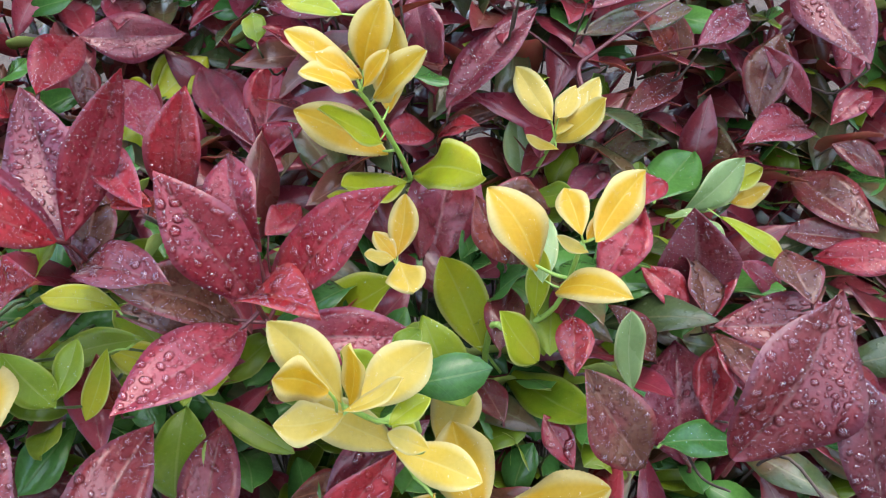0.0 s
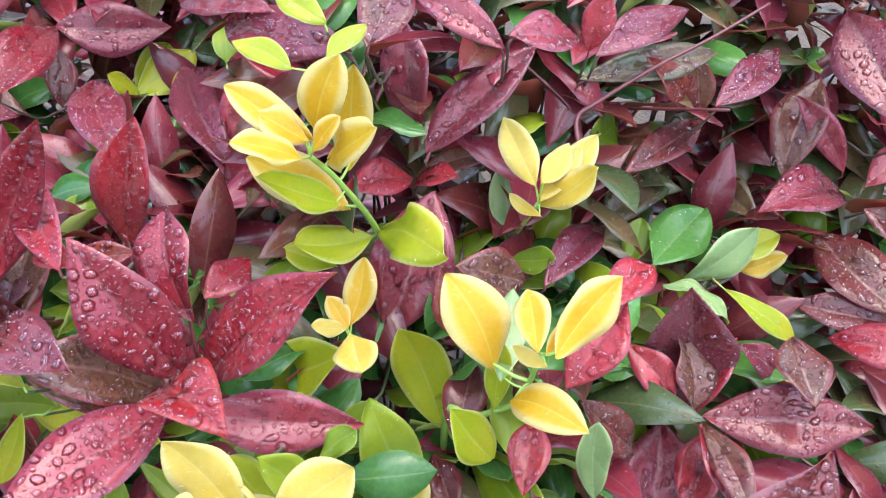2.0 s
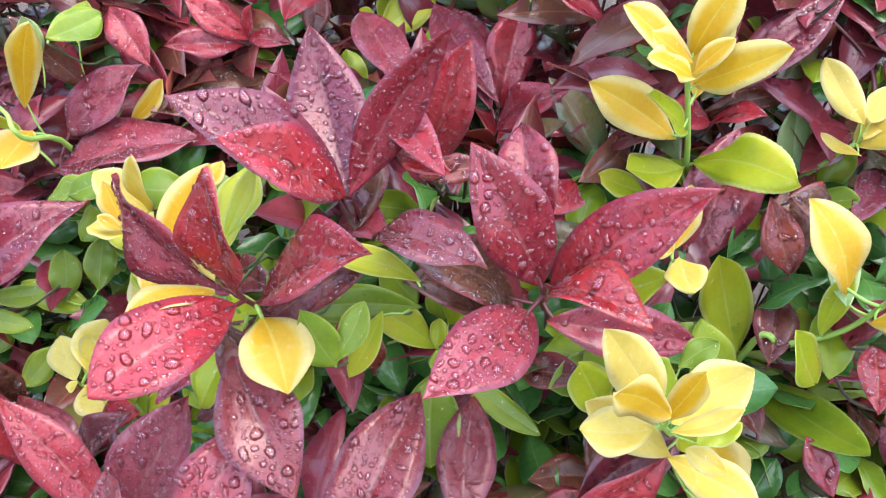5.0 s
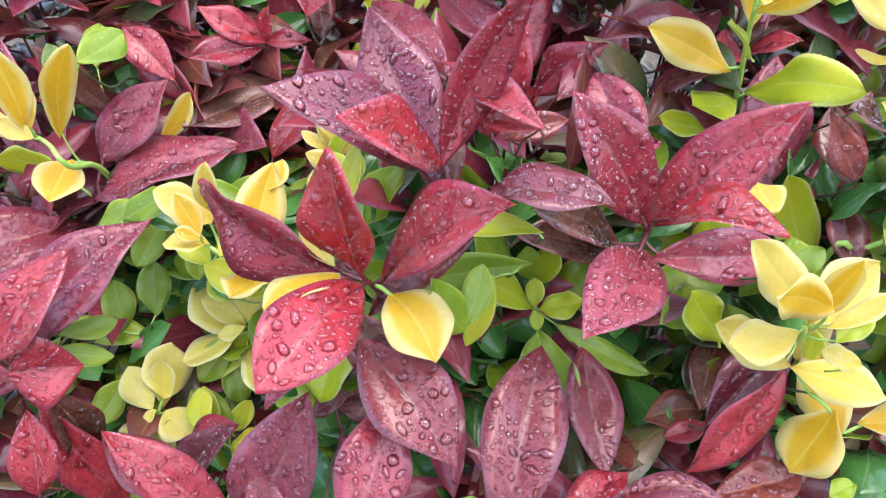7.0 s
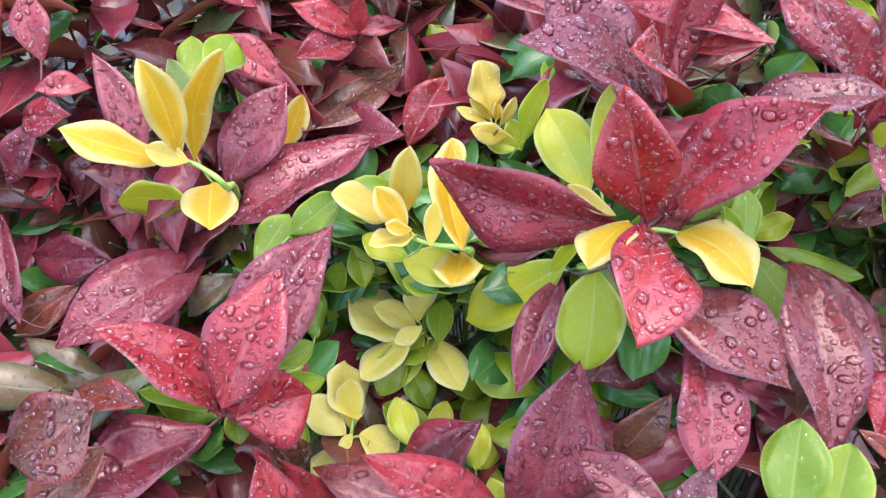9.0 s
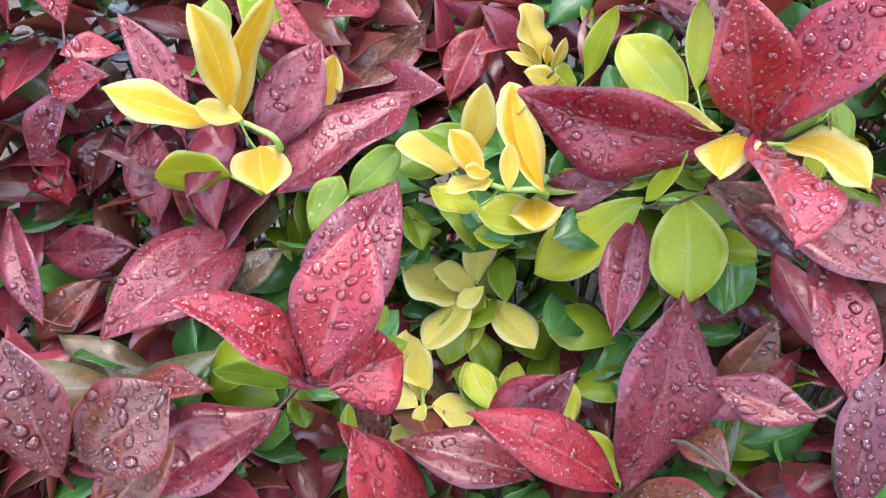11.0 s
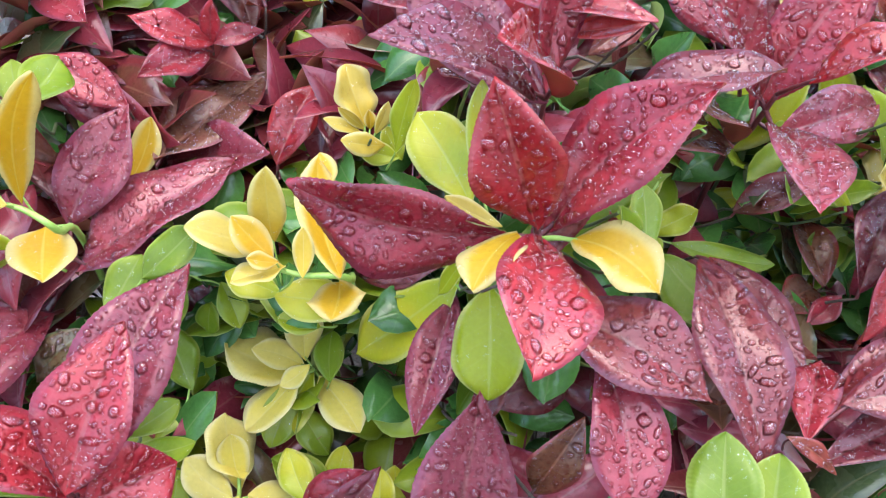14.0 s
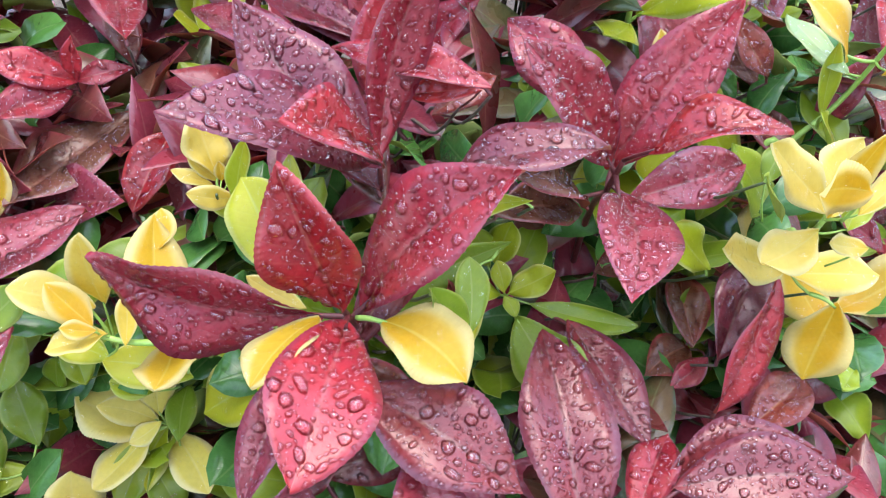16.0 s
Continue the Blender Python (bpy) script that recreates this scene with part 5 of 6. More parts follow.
shoot("photinia", "photinia shoot with glossy wet crimson leaves", [(-0.0464, 0.3495, 0.536), (-0.0464, 0.2795, 0.601), (-0.0464, 0.2495, 0.636)], [
    ("red", (-0.0512, 0.2368, 0.6473), (-0.0772, 0.2318, 0.6409), 0.0144, 25, 0.050),
    ("dark", (-0.0416, 0.2622, 0.6327), (-0.0367, 0.2956, 0.6474), 0.0195, -23, 0.050),
], seed=239)
shoot("photinia", "photinia shoot with older bronze-brown wet leaves", [(0.1174, 0.5506, 0.6601), (0.1174, 0.4806, 0.7251), (0.1174, 0.4506, 0.7601)], [
    ("bronze", (0.1174, 0.4506, 0.7641), (0.1743, 0.5236, 0.7529), 0.0229, -7, 0.050),
], seed=240)
shoot("photinia", "photinia shoot with older bronze-brown wet leaves", [(-0.1974, 0.419, 0.6474), (-0.1974, 0.349, 0.7124), (-0.1974, 0.319, 0.7474)], [
    ("bronze", (-0.1974, 0.319, 0.7514), (-0.2205, 0.3928, 0.749), 0.0330, 28, 0.050),
], seed=241)
shoot("photinia", "photinia shoot with older bronze-brown wet leaves", [(-0.0993, 0.3826, 0.5858), (-0.0993, 0.3126, 0.6508), (-0.0993, 0.2826, 0.6858)], [
    ("bronze", (-0.0993, 0.2826, 0.6898), (-0.0654, 0.2661, 0.7153), 0.0215, -22, 0.050),
], seed=242)
shoot("photinia", "photinia shoot with older bronze-brown wet leaves", [(0.0318, 0.4002, 0.5987), (0.0318, 0.3302, 0.6637), (0.0318, 0.3002, 0.6987)], [
    ("bronze", (0.0318, 0.3002, 0.7027), (0.0386, 0.3448, 0.7103), 0.0242, -13, 0.050),
], seed=243)
shoot("photinia", "photinia shoot with copper-coloured wet leaves", [(0.0357, 0.4359, 0.6329), (0.0357, 0.3659, 0.6979), (0.0357, 0.3359, 0.7329)], [
    ("copper", (0.0357, 0.3359, 0.7369), (0.0181, 0.3595, 0.7682), 0.0227, -1, 0.050),
], seed=244)
shoot("photinia", "photinia shoot with glossy wet crimson leaves", [(0.1709, 0.4113, 0.5151), (0.1709, 0.3413, 0.5801), (0.1709, 0.3113, 0.6151)], [
    ("red", (0.1709, 0.3113, 0.6191), (0.1837, 0.3574, 0.6488), 0.0287, -14, 0.050),
], seed=245)
shoot("photinia", "photinia shoot with glossy wet crimson leaves", [(0.0716, 0.3496, 0.5597), (0.0716, 0.2796, 0.6247), (0.0716, 0.2496, 0.6597)], [
    ("red", (0.0716, 0.2496, 0.6637), (0.0562, 0.276, 0.6773), 0.0177, 4, 0.050),
], seed=246)
shoot("photinia", "photinia shoot with copper-coloured wet leaves", [(-0.0314, 0.3934, 0.5457), (-0.0314, 0.3234, 0.6107), (-0.0314, 0.2934, 0.6457)], [
    ("copper", (-0.0314, 0.2934, 0.6497), (-0.0531, 0.2468, 0.6457), 0.0272, 5, 0.050),
], seed=247)
shoot("photinia", "photinia shoot with older bronze-brown wet leaves", [(-0.1615, 0.3739, 0.659), (-0.1615, 0.3039, 0.724), (-0.1615, 0.2739, 0.759)], [
    ("bronze", (-0.1615, 0.2739, 0.763), (-0.1108, 0.2846, 0.7335), 0.0255, -16, 0.050),
], seed=248)
shoot("photinia", "photinia shoot with glossy wet crimson leaves", [(-0.5055, 0.5371, 0.6733), (-0.5055, 0.4671, 0.7383), (-0.5055, 0.4371, 0.7733)], [
    ("red", (-0.5027, 0.4454, 0.7804), (-0.5027, 0.4723, 0.8086), 0.0206, 8, 0.050),
    ("red", (-0.5083, 0.4287, 0.7743), (-0.4801, 0.4321, 0.7676), 0.0154, -3, 0.050),
], seed=249)
shoot("photinia", "photinia shoot with glossy wet crimson leaves", [(-0.3777, 0.5611, 0.6241), (-0.3777, 0.4911, 0.6891), (-0.3777, 0.4611, 0.7241)], [
    ("red", (-0.3777, 0.4611, 0.7281), (-0.4138, 0.4895, 0.7531), 0.0276, 3, 0.050),
], seed=250)
shoot("photinia", "photinia shoot with older bronze-brown wet leaves", [(-0.4194, 0.5487, 0.608), (-0.4194, 0.4787, 0.673), (-0.4194, 0.4487, 0.708)], [
    ("bronze", (-0.4194, 0.4487, 0.712), (-0.4494, 0.4339, 0.7749), 0.0215, 21, 0.050),
], seed=251)
shoot("photinia", "photinia shoot with wet plum-red leaves", [(-0.54, 0.5152, 0.6234), (-0.54, 0.4452, 0.6884), (-0.54, 0.4152, 0.7234)], [
    ("plum", (-0.54, 0.4152, 0.7274), (-0.5088, 0.4128, 0.7664), 0.0200, -1, 0.050),
], seed=252)
shoot("photinia", "photinia shoot with glossy wet crimson leaves", [(-0.5025, 0.5127, 0.5715), (-0.5025, 0.4427, 0.6365), (-0.5025, 0.4127, 0.6715)], [
    ("red", (-0.5401, 0.5012, 0.6745), (-0.5445, 0.4784, 0.6472), 0.0345, 33, 0.125),
], seed=253)
shoot("photinia", "photinia shoot with older bronze-brown wet leaves", [(-0.4698, 0.5227, 0.6123), (-0.4698, 0.4527, 0.6773), (-0.4698, 0.4227, 0.7123)], [
    ("bronze", (-0.5074, 0.5047, 0.6807), (-0.5321, 0.4813, 0.6494), 0.0307, 17, 0.087),
], seed=254)
shoot("photinia", "photinia shoot with wet plum-red leaves", [(-0.5559, 0.4595, 0.5644), (-0.5559, 0.3895, 0.6294), (-0.5559, 0.3595, 0.6644)], [
    ("plum", (-0.5717, 0.4022, 0.6285), (-0.5744, 0.4686, 0.6661), 0.0209, -7, 0.052),
], seed=255)
shoot("photinia", "photinia shoot with copper-coloured wet leaves", [(-0.5249, 0.4271, 0.541), (-0.5249, 0.3571, 0.606), (-0.5249, 0.3271, 0.641)], [
    ("copper", (-0.5249, 0.3271, 0.645), (-0.4855, 0.2927, 0.6598), 0.0200, -19, 0.050),
], seed=256)
shoot("photinia", "photinia shoot with older bronze-brown wet leaves", [(-0.5624, 0.3991, 0.5244), (-0.5624, 0.3291, 0.5894), (-0.5624, 0.2991, 0.6244)], [
    ("bronze", (-0.5523, 0.2611, 0.6754), (-0.5551, 0.3003, 0.7255), 0.0340, -5, 0.050),
], seed=257)
shoot("photinia", "photinia shoot with copper-coloured wet leaves", [(-0.5044, 0.3734, 0.5119), (-0.5044, 0.3034, 0.5769), (-0.5044, 0.2734, 0.6119)], [
    ("copper", (-0.5083, 0.2792, 0.6515), (-0.5557, 0.2594, 0.6300), 0.0300, 5, 0.050),
], seed=258)
shoot("euonymus", "euonymus shoot with golden yellow wet leaves", [(-0.012, 0.405, 0.69), (-0.02, 0.396, 0.752), (-0.034, 0.373, 0.808), (-0.042, 0.357, 0.836)], [
    ("yellow", (-0.0412, 0.3623, 0.8407), (-0.0771, 0.3618, 0.8677), 0.0185, 10, 0.043),
    ("yellow", (-0.0411, 0.3674, 0.8406), (-0.0283, 0.3712, 0.8806), 0.0210, 13, 0.048),
    ("yellow", (-0.0301, 0.3809, 0.8087), (-0.0268, 0.3931, 0.8622), 0.0220, 2, -0.055),
    ("yellow", (-0.0419, 0.3561, 0.8451), (-0.0634, 0.3578, 0.8581), 0.0185, 26, -0.021),
    ("yellow", (-0.0411, 0.3438, 0.8450), (-0.0658, 0.3292, 0.8637), 0.0155, 22, 0.017),
    ("yellow", (-0.0359, 0.3670, 0.8265), (-0.0074, 0.3367, 0.8701), 0.0220, 0, 0.029),
    ("yellow", (-0.0321, 0.3853, 0.7783), (-0.0844, 0.3874, 0.8070), 0.0272, -5, -0.013),
    ("lime", (-0.0229, 0.3906, 0.7543), (-0.0583, 0.3627, 0.7728), 0.0267, 22, -0.042),
    ("lime", (-0.0161, 0.3930, 0.7574), (0.0214, 0.3412, 0.7949), 0.0303, 6, 0.088),
    ("lime", (-0.0335, 0.3670, 0.7990), (-0.0611, 0.3373, 0.8387), 0.0188, 17, 0.038),
    ("yellow", (-0.0405, 0.3550, 0.8401), (-0.0271, 0.3553, 0.8606), 0.0110, -8, -0.055),
    ("lime", (-0.0408, 0.3768, 0.7436), (-0.0704, 0.3785, 0.7523), 0.0172, 13, -0.020),
], seed=259, thick=0.0016)
shoot("euonymus", "euonymus shoot with pale green wet leaves", [(0.1807, 0.5303, 0.602), (0.1807, 0.4603, 0.667), (0.1807, 0.4303, 0.702)], [
    ("pale", (0.1647, 0.4309, 0.6954), (0.2016, 0.4431, 0.7357), 0.0262, 32, 0.057),
    ("lime", (0.1868, 0.4218, 0.7016), (0.2405, 0.4164, 0.6659), 0.0167, -18, 0.058),
    ("yellow", (0.2015, 0.4431, 0.6971), (0.2314, 0.4569, 0.7014), 0.0166, 16, -0.078),
    ("lime", (0.1902, 0.4442, 0.7032), (0.223, 0.4594, 0.7158), 0.0194, -14, -0.020),
], seed=260)
shoot("euonymus", "euonymus shoot with pale green wet leaves", [(0.1677, 0.544, 0.5806), (0.1677, 0.474, 0.6456), (0.1677, 0.444, 0.6806)], [
    ("pale", (0.1478, 0.4153, 0.7087), (0.1862, 0.3968, 0.6982), 0.0220, -54, 0.170),
], seed=261)
shoot("euonymus", "euonymus shoot with lime green and yellow leaves", [(-0.241, 0.682, 0.5931), (-0.241, 0.612, 0.6581), (-0.241, 0.582, 0.6931)], [
    ("lime", (-0.24, 0.5835, 0.6969), (-0.2561, 0.5754, 0.7212), 0.0172, 24, -0.020),
    ("lime", (-0.2408, 0.5809, 0.6974), (-0.235, 0.6408, 0.7088), 0.0349, 17, -0.020),
    ("lime", (-0.242, 0.5817, 0.6971), (-0.2039, 0.6224, 0.7164), 0.0336, 7, -0.020),
], seed=262)
shoot("euonymus", "euonymus shoot with golden yellow wet leaves", [(-0.2301, 0.3538, 0.6502), (-0.2301, 0.2838, 0.7152), (-0.2301, 0.2538, 0.7502)], [
    ("yellow", (-0.2232, 0.2435, 0.7567), (-0.2018, 0.2108, 0.7465), 0.0338, -23, 0.142),
    ("yellow", (-0.2451, 0.2470, 0.7651), (-0.2759, 0.2217, 0.7725), 0.0249, 50, 0.079),
], seed=263)
shoot("euonymus", "euonymus shoot with lime green and yellow leaves", [(-0.2508, 0.3806, 0.6038), (-0.2508, 0.3106, 0.6688), (-0.2508, 0.2806, 0.7038)], [
    ("lime", (-0.2462, 0.2704, 0.7130), (-0.2643, 0.2331, 0.6819), 0.0370, 38, 0.064),
    ("lime", (-0.2483, 0.2977, 0.6912), (-0.3048, 0.3109, 0.6444), 0.0343, 22, 0.032),
], seed=264)
shoot("euonymus", "euonymus shoot with lime green and yellow leaves", [(-0.2506, 0.3633, 0.6644), (-0.2506, 0.2933, 0.7294), (-0.2506, 0.2633, 0.7644)], [
    ("lime", (-0.2532, 0.2738, 0.7615), (-0.2553, 0.3276, 0.7735), 0.0275, -19, -0.025),
    ("lime", (-0.2495, 0.2746, 0.7717), (-0.2367, 0.2981, 0.8024), 0.0124, -17, -0.020),
    ("cream", (-0.2483, 0.2543, 0.7639), (-0.2659, 0.2703, 0.7738), 0.0087, -1, -0.055),
], seed=265)
shoot("euonymus", "euonymus shoot with lime green and yellow leaves", [(-0.0423, 0.4742, 0.7695), (-0.0423, 0.4042, 0.8345), (-0.0423, 0.3742, 0.8695)], [
    ("lime", (-0.0496, 0.3718, 0.8714), (-0.0851, 0.4013, 0.8652), 0.0129, 4, -0.020),
    ("lime", (-0.0349, 0.3766, 0.8756), (-0.0217, 0.403, 0.8765), 0.0106, 4, -0.020),
], seed=266)
shoot("euonymus", "euonymus shoot with glossy green leaves", [(-0.122, 0.5792, 0.6973), (-0.122, 0.5092, 0.7623), (-0.122, 0.4792, 0.7973)], [
    ("green", (-0.122, 0.4792, 0.8013), (-0.1304, 0.5129, 0.8076), 0.0161, 14, -0.020),
], seed=267)
shoot("euonymus", "euonymus shoot with pale creamy yellow wet leaves", [(-0.2662, 0.4708, 0.6314), (-0.2662, 0.4008, 0.6964), (-0.2662, 0.3708, 0.7314)], [
    ("cream", (-0.2625, 0.3916, 0.7245), (-0.2636, 0.4153, 0.7501), 0.0283, 30, 0.006),
    ("lime", (-0.2616, 0.3464, 0.7378), (-0.2489, 0.3434, 0.7792), 0.0139, -39, -0.020),
    ("cream", (-0.2630, 0.3905, 0.7233), (-0.2744, 0.3993, 0.7359), 0.0070, 0, 0.050),
    ("cream", (-0.2662, 0.3887, 0.7234), (-0.2839, 0.3951, 0.7344), 0.0090, 20, 0.050),
    ("cream", (-0.2567, 0.3788, 0.7188), (-0.2802, 0.3796, 0.7298), 0.0130, -10, 0.060),
    ("cream", (-0.2597, 0.3855, 0.7227), (-0.2492, 0.3892, 0.7381), 0.0080, 20, 0.050),
    ("yellow", (-0.2616, 0.3873, 0.7251), (-0.2603, 0.3906, 0.7356), 0.0070, 0, 0.050),
    ("lime", (-0.2499, 0.3767, 0.7095), (-0.2709, 0.3864, 0.7167), 0.0140, 0, 0.030),
    ("lime", (-0.2487, 0.3768, 0.7071), (-0.2526, 0.3911, 0.7218), 0.0130, 0, 0.030),
], seed=268)
shoot("euonymus", "euonymus shoot with pale creamy yellow wet leaves", [(0.046, 0.45, 0.68), (0.055, 0.43, 0.722), (0.066, 0.402, 0.778)], [
    ("cream", (0.0635, 0.3978, 0.7930), (0.0433, 0.4355, 0.8079), 0.0185, -12, -0.055),
    ("cream", (0.0664, 0.4047, 0.7729), (0.0958, 0.4379, 0.7987), 0.0190, -8, -0.055),
    ("cream", (0.0665, 0.4062, 0.7726), (0.0934, 0.4014, 0.8062), 0.0190, -17, -0.055),
    ("cream", (0.0664, 0.3993, 0.794), (0.0805, 0.4301, 0.7971), 0.0145, -5, -0.055),
    ("pale", (0.0531, 0.4277, 0.7249), (0.047, 0.4545, 0.7636), 0.0213, 1, -0.020),
    ("green", (0.0546, 0.4032, 0.7321), (0.0786, 0.3924, 0.7468), 0.0171, -12, -0.020),
    ("cream", (0.0679, 0.3938, 0.7762), (0.0503, 0.4132, 0.7734), 0.0075, 4, -0.055),
    ("cream", (0.0666, 0.3971, 0.7847), (0.0877, 0.4351, 0.793), 0.0167, -6, -0.055),
], seed=269, thick=0.0016)
shoot("euonymus", "euonymus shoot with golden yellow wet leaves", [(0.025, 0.32, 0.68), (0.04, 0.312, 0.706), (0.061, 0.306, 0.733), (0.067, 0.289, 0.794)], [
    ("yellow", (0.0485, 0.3007, 0.7639), (0.0226, 0.3267, 0.7985), 0.0306, 17, 0.111),
    ("yellow", (0.0642, 0.2806, 0.8058), (0.0593, 0.3115, 0.8095), 0.0158, -11, 0.076),
    ("yellow", (0.0723, 0.2849, 0.7974), (0.0989, 0.3169, 0.8160), 0.0230, 26, -0.057),
    ("yellow", (0.0560, 0.2857, 0.7631), (0.0865, 0.2564, 0.7885), 0.0200, -20, 0.144),
    ("lime", (0.03, 0.2898, 0.7462), (0.0511, 0.2872, 0.7093), 0.0243, -23, -0.020),
    ("cream", (0.0701, 0.2857, 0.7902), (0.0543, 0.2892, 0.7978), 0.0076, 13, -0.055),
    ("pale", (0.0519, 0.3004, 0.7554), (0.0556, 0.3554, 0.7611), 0.0175, -3, -0.020),
    ("lime", (0.0502, 0.3046, 0.7262), (0.0524, 0.3132, 0.7676), 0.0134, -6, -0.020),
    ("yellow", (0.0685, 0.2871, 0.796), (0.0808, 0.3029, 0.8005), 0.0088, -11, -0.055),
    ("lime", (0.0245, 0.3209, 0.6772), (-0.0013, 0.3414, 0.7382), 0.0310, 2, -0.130),
    ("green", (0.0371, 0.3387, 0.6429), (0.0782, 0.2586, 0.6968), 0.0282, -6, -0.051),
], seed=270, thick=0.0016)
shoot("euonymus", "euonymus shoot with pale creamy yellow wet leaves", [(-0.0126, 0.2585, 0.6808), (-0.0306, 0.2275, 0.7358), (-0.0426, 0.2135, 0.7658)], [
    ("cream", (-0.0426, 0.2109, 0.7712), (-0.0716, 0.2255, 0.8061), 0.0223, 3, -0.076),
    ("cream", (-0.0370, 0.2144, 0.7640), (-0.0051, 0.2379, 0.7776), 0.0257, -0, -0.130),
    ("cream", (-0.0432, 0.2134, 0.7600), (-0.0739, 0.2096, 0.7568), 0.0219, 29, -0.053),
    ("yellow", (-0.0446, 0.1988, 0.7939), (-0.0671, 0.2021, 0.7976), 0.0228, -42, -0.130),
    ("yellow", (-0.0408, 0.2144, 0.7630), (-0.0357, 0.2077, 0.8123), 0.0128, -27, -0.057),
    ("cream", (-0.0409, 0.2023, 0.7774), (-0.0158, 0.2084, 0.7912), 0.0116, -46, -0.106),
    ("lime", (-0.0237, 0.2144, 0.7508), (-0.0053, 0.2245, 0.7576), 0.0133, -21, -0.020),
    ("cream", (-0.0062, 0.2132, 0.7341), (-0.0253, 0.2179, 0.7407), 0.0125, 17, -0.055),
    ("green", (-0.0272, 0.2607, 0.7412), (-0.0109, 0.2692, 0.7539), 0.0135, -19, -0.020),
    ("cream", (-0.0215, 0.2363, 0.7021), (-0.0693, 0.2337, 0.7419), 0.0235, 10, -0.055),
], seed=271, thick=0.0016)
shoot("euonymus", "euonymus shoot with pale creamy yellow wet leaves", [(-0.3854, 0.3853, 0.4912), (-0.3854, 0.3153, 0.5562), (-0.3854, 0.2853, 0.5912)], [
    ("primrose", (-0.3832, 0.2904, 0.5903), (-0.3782, 0.3030, 0.6267), 0.0168, 1, -0.090),
    ("primrose", (-0.3795, 0.2833, 0.5973), (-0.3592, 0.2696, 0.5911), 0.0296, -43, 0.011),
    ("primrose", (-0.3876, 0.2858, 0.5957), (-0.4039, 0.3070, 0.6144), 0.0218, 16, -0.045),
    ("primrose", (-0.3800, 0.2902, 0.6010), (-0.3783, 0.3244, 0.6165), 0.0350, 43, -0.130),
    ("primrose", (-0.3835, 0.2827, 0.6007), (-0.3932, 0.2779, 0.5939), 0.0077, 16, -0.055),
    ("primrose", (-0.3978, 0.2822, 0.5858), (-0.3772, 0.2603, 0.5698), 0.0231, -13, -0.055),
    ("primrose", (-0.392, 0.2868, 0.583), (-0.416, 0.2775, 0.5687), 0.0200, 17, -0.055),
], seed=272)
shoot("euonymus", "euonymus shoot with pale creamy yellow wet leaves", [(-0.326, 0.4302, 0.5186), (-0.326, 0.3602, 0.5836), (-0.326, 0.3302, 0.6186)], [
    ("primrose", (-0.3309, 0.3349, 0.6170), (-0.3682, 0.3590, 0.6312), 0.0382, 32, -0.130),
    ("primrose", (-0.3308, 0.3344, 0.6201), (-0.3548, 0.3373, 0.6452), 0.0170, 5, -0.036),
    ("primrose", (-0.3282, 0.3269, 0.6287), (-0.3469, 0.3246, 0.6222), 0.0120, 16, -0.055),
    ("primrose", (-0.3354, 0.3289, 0.6204), (-0.3712, 0.3151, 0.6063), 0.0278, 43, -0.060),
    ("lime", (-0.3257, 0.3321, 0.6174), (-0.3581, 0.3137, 0.5926), 0.0262, 16, -0.020),
    ("primrose", (-0.3249, 0.3284, 0.6136), (-0.3148, 0.2867, 0.6094), 0.0247, -8, 0.003),
    ("green", (-0.3214, 0.3107, 0.6281), (-0.3102, 0.3409, 0.6331), 0.0168, -13, -0.000),
    ("primrose", (-0.3295, 0.3360, 0.6218), (-0.3226, 0.3417, 0.6603), 0.0214, 4, -0.070),
], seed=273)
shoot("euonymus", "euonymus shoot with golden yellow wet leaves", [(-0.4212, 0.4166, 0.6634), (-0.4207, 0.3698, 0.7312), (-0.43, 0.3766, 0.741), (-0.437, 0.3799, 0.7453)], [
    ("yellow", (-0.4455, 0.3825, 0.7460), (-0.4910, 0.3812, 0.7787), 0.0238, 20, -0.011),
    ("yellow", (-0.4398, 0.3769, 0.7541), (-0.4431, 0.3831, 0.8072), 0.0216, 18, 0.043),
    ("yellow", (-0.4358, 0.3996, 0.7284), (-0.4049, 0.3944, 0.7975), 0.0209, 48, -0.121),
    ("lime", (-0.4462, 0.4011, 0.6964), (-0.4842, 0.4027, 0.7107), 0.0292, -54, -0.130),
    ("yellow", (-0.4288, 0.3897, 0.7202), (-0.4342, 0.3565, 0.7148), 0.0308, -7, -0.009),
    ("green", (-0.4288, 0.4641, 0.7376), (-0.427, 0.4861, 0.7585), 0.0183, 2, -0.020),
    ("yellow", (-0.3917, 0.4392, 0.6932), (-0.3678, 0.4555, 0.7224), 0.0181, -7, -0.055),
    ("pale", (-0.4318, 0.4293, 0.7504), (-0.4367, 0.4306, 0.7774), 0.0152, 26, -0.020),
    ("yellow", (-0.4375, 0.3771, 0.7536), (-0.4381, 0.3944, 0.7727), 0.0088, 4, -0.055),
    ("cream", (-0.4344, 0.3711, 0.7512), (-0.4543, 0.3769, 0.7609), 0.0138, 8, -0.055),
], seed=274, thick=0.0016)
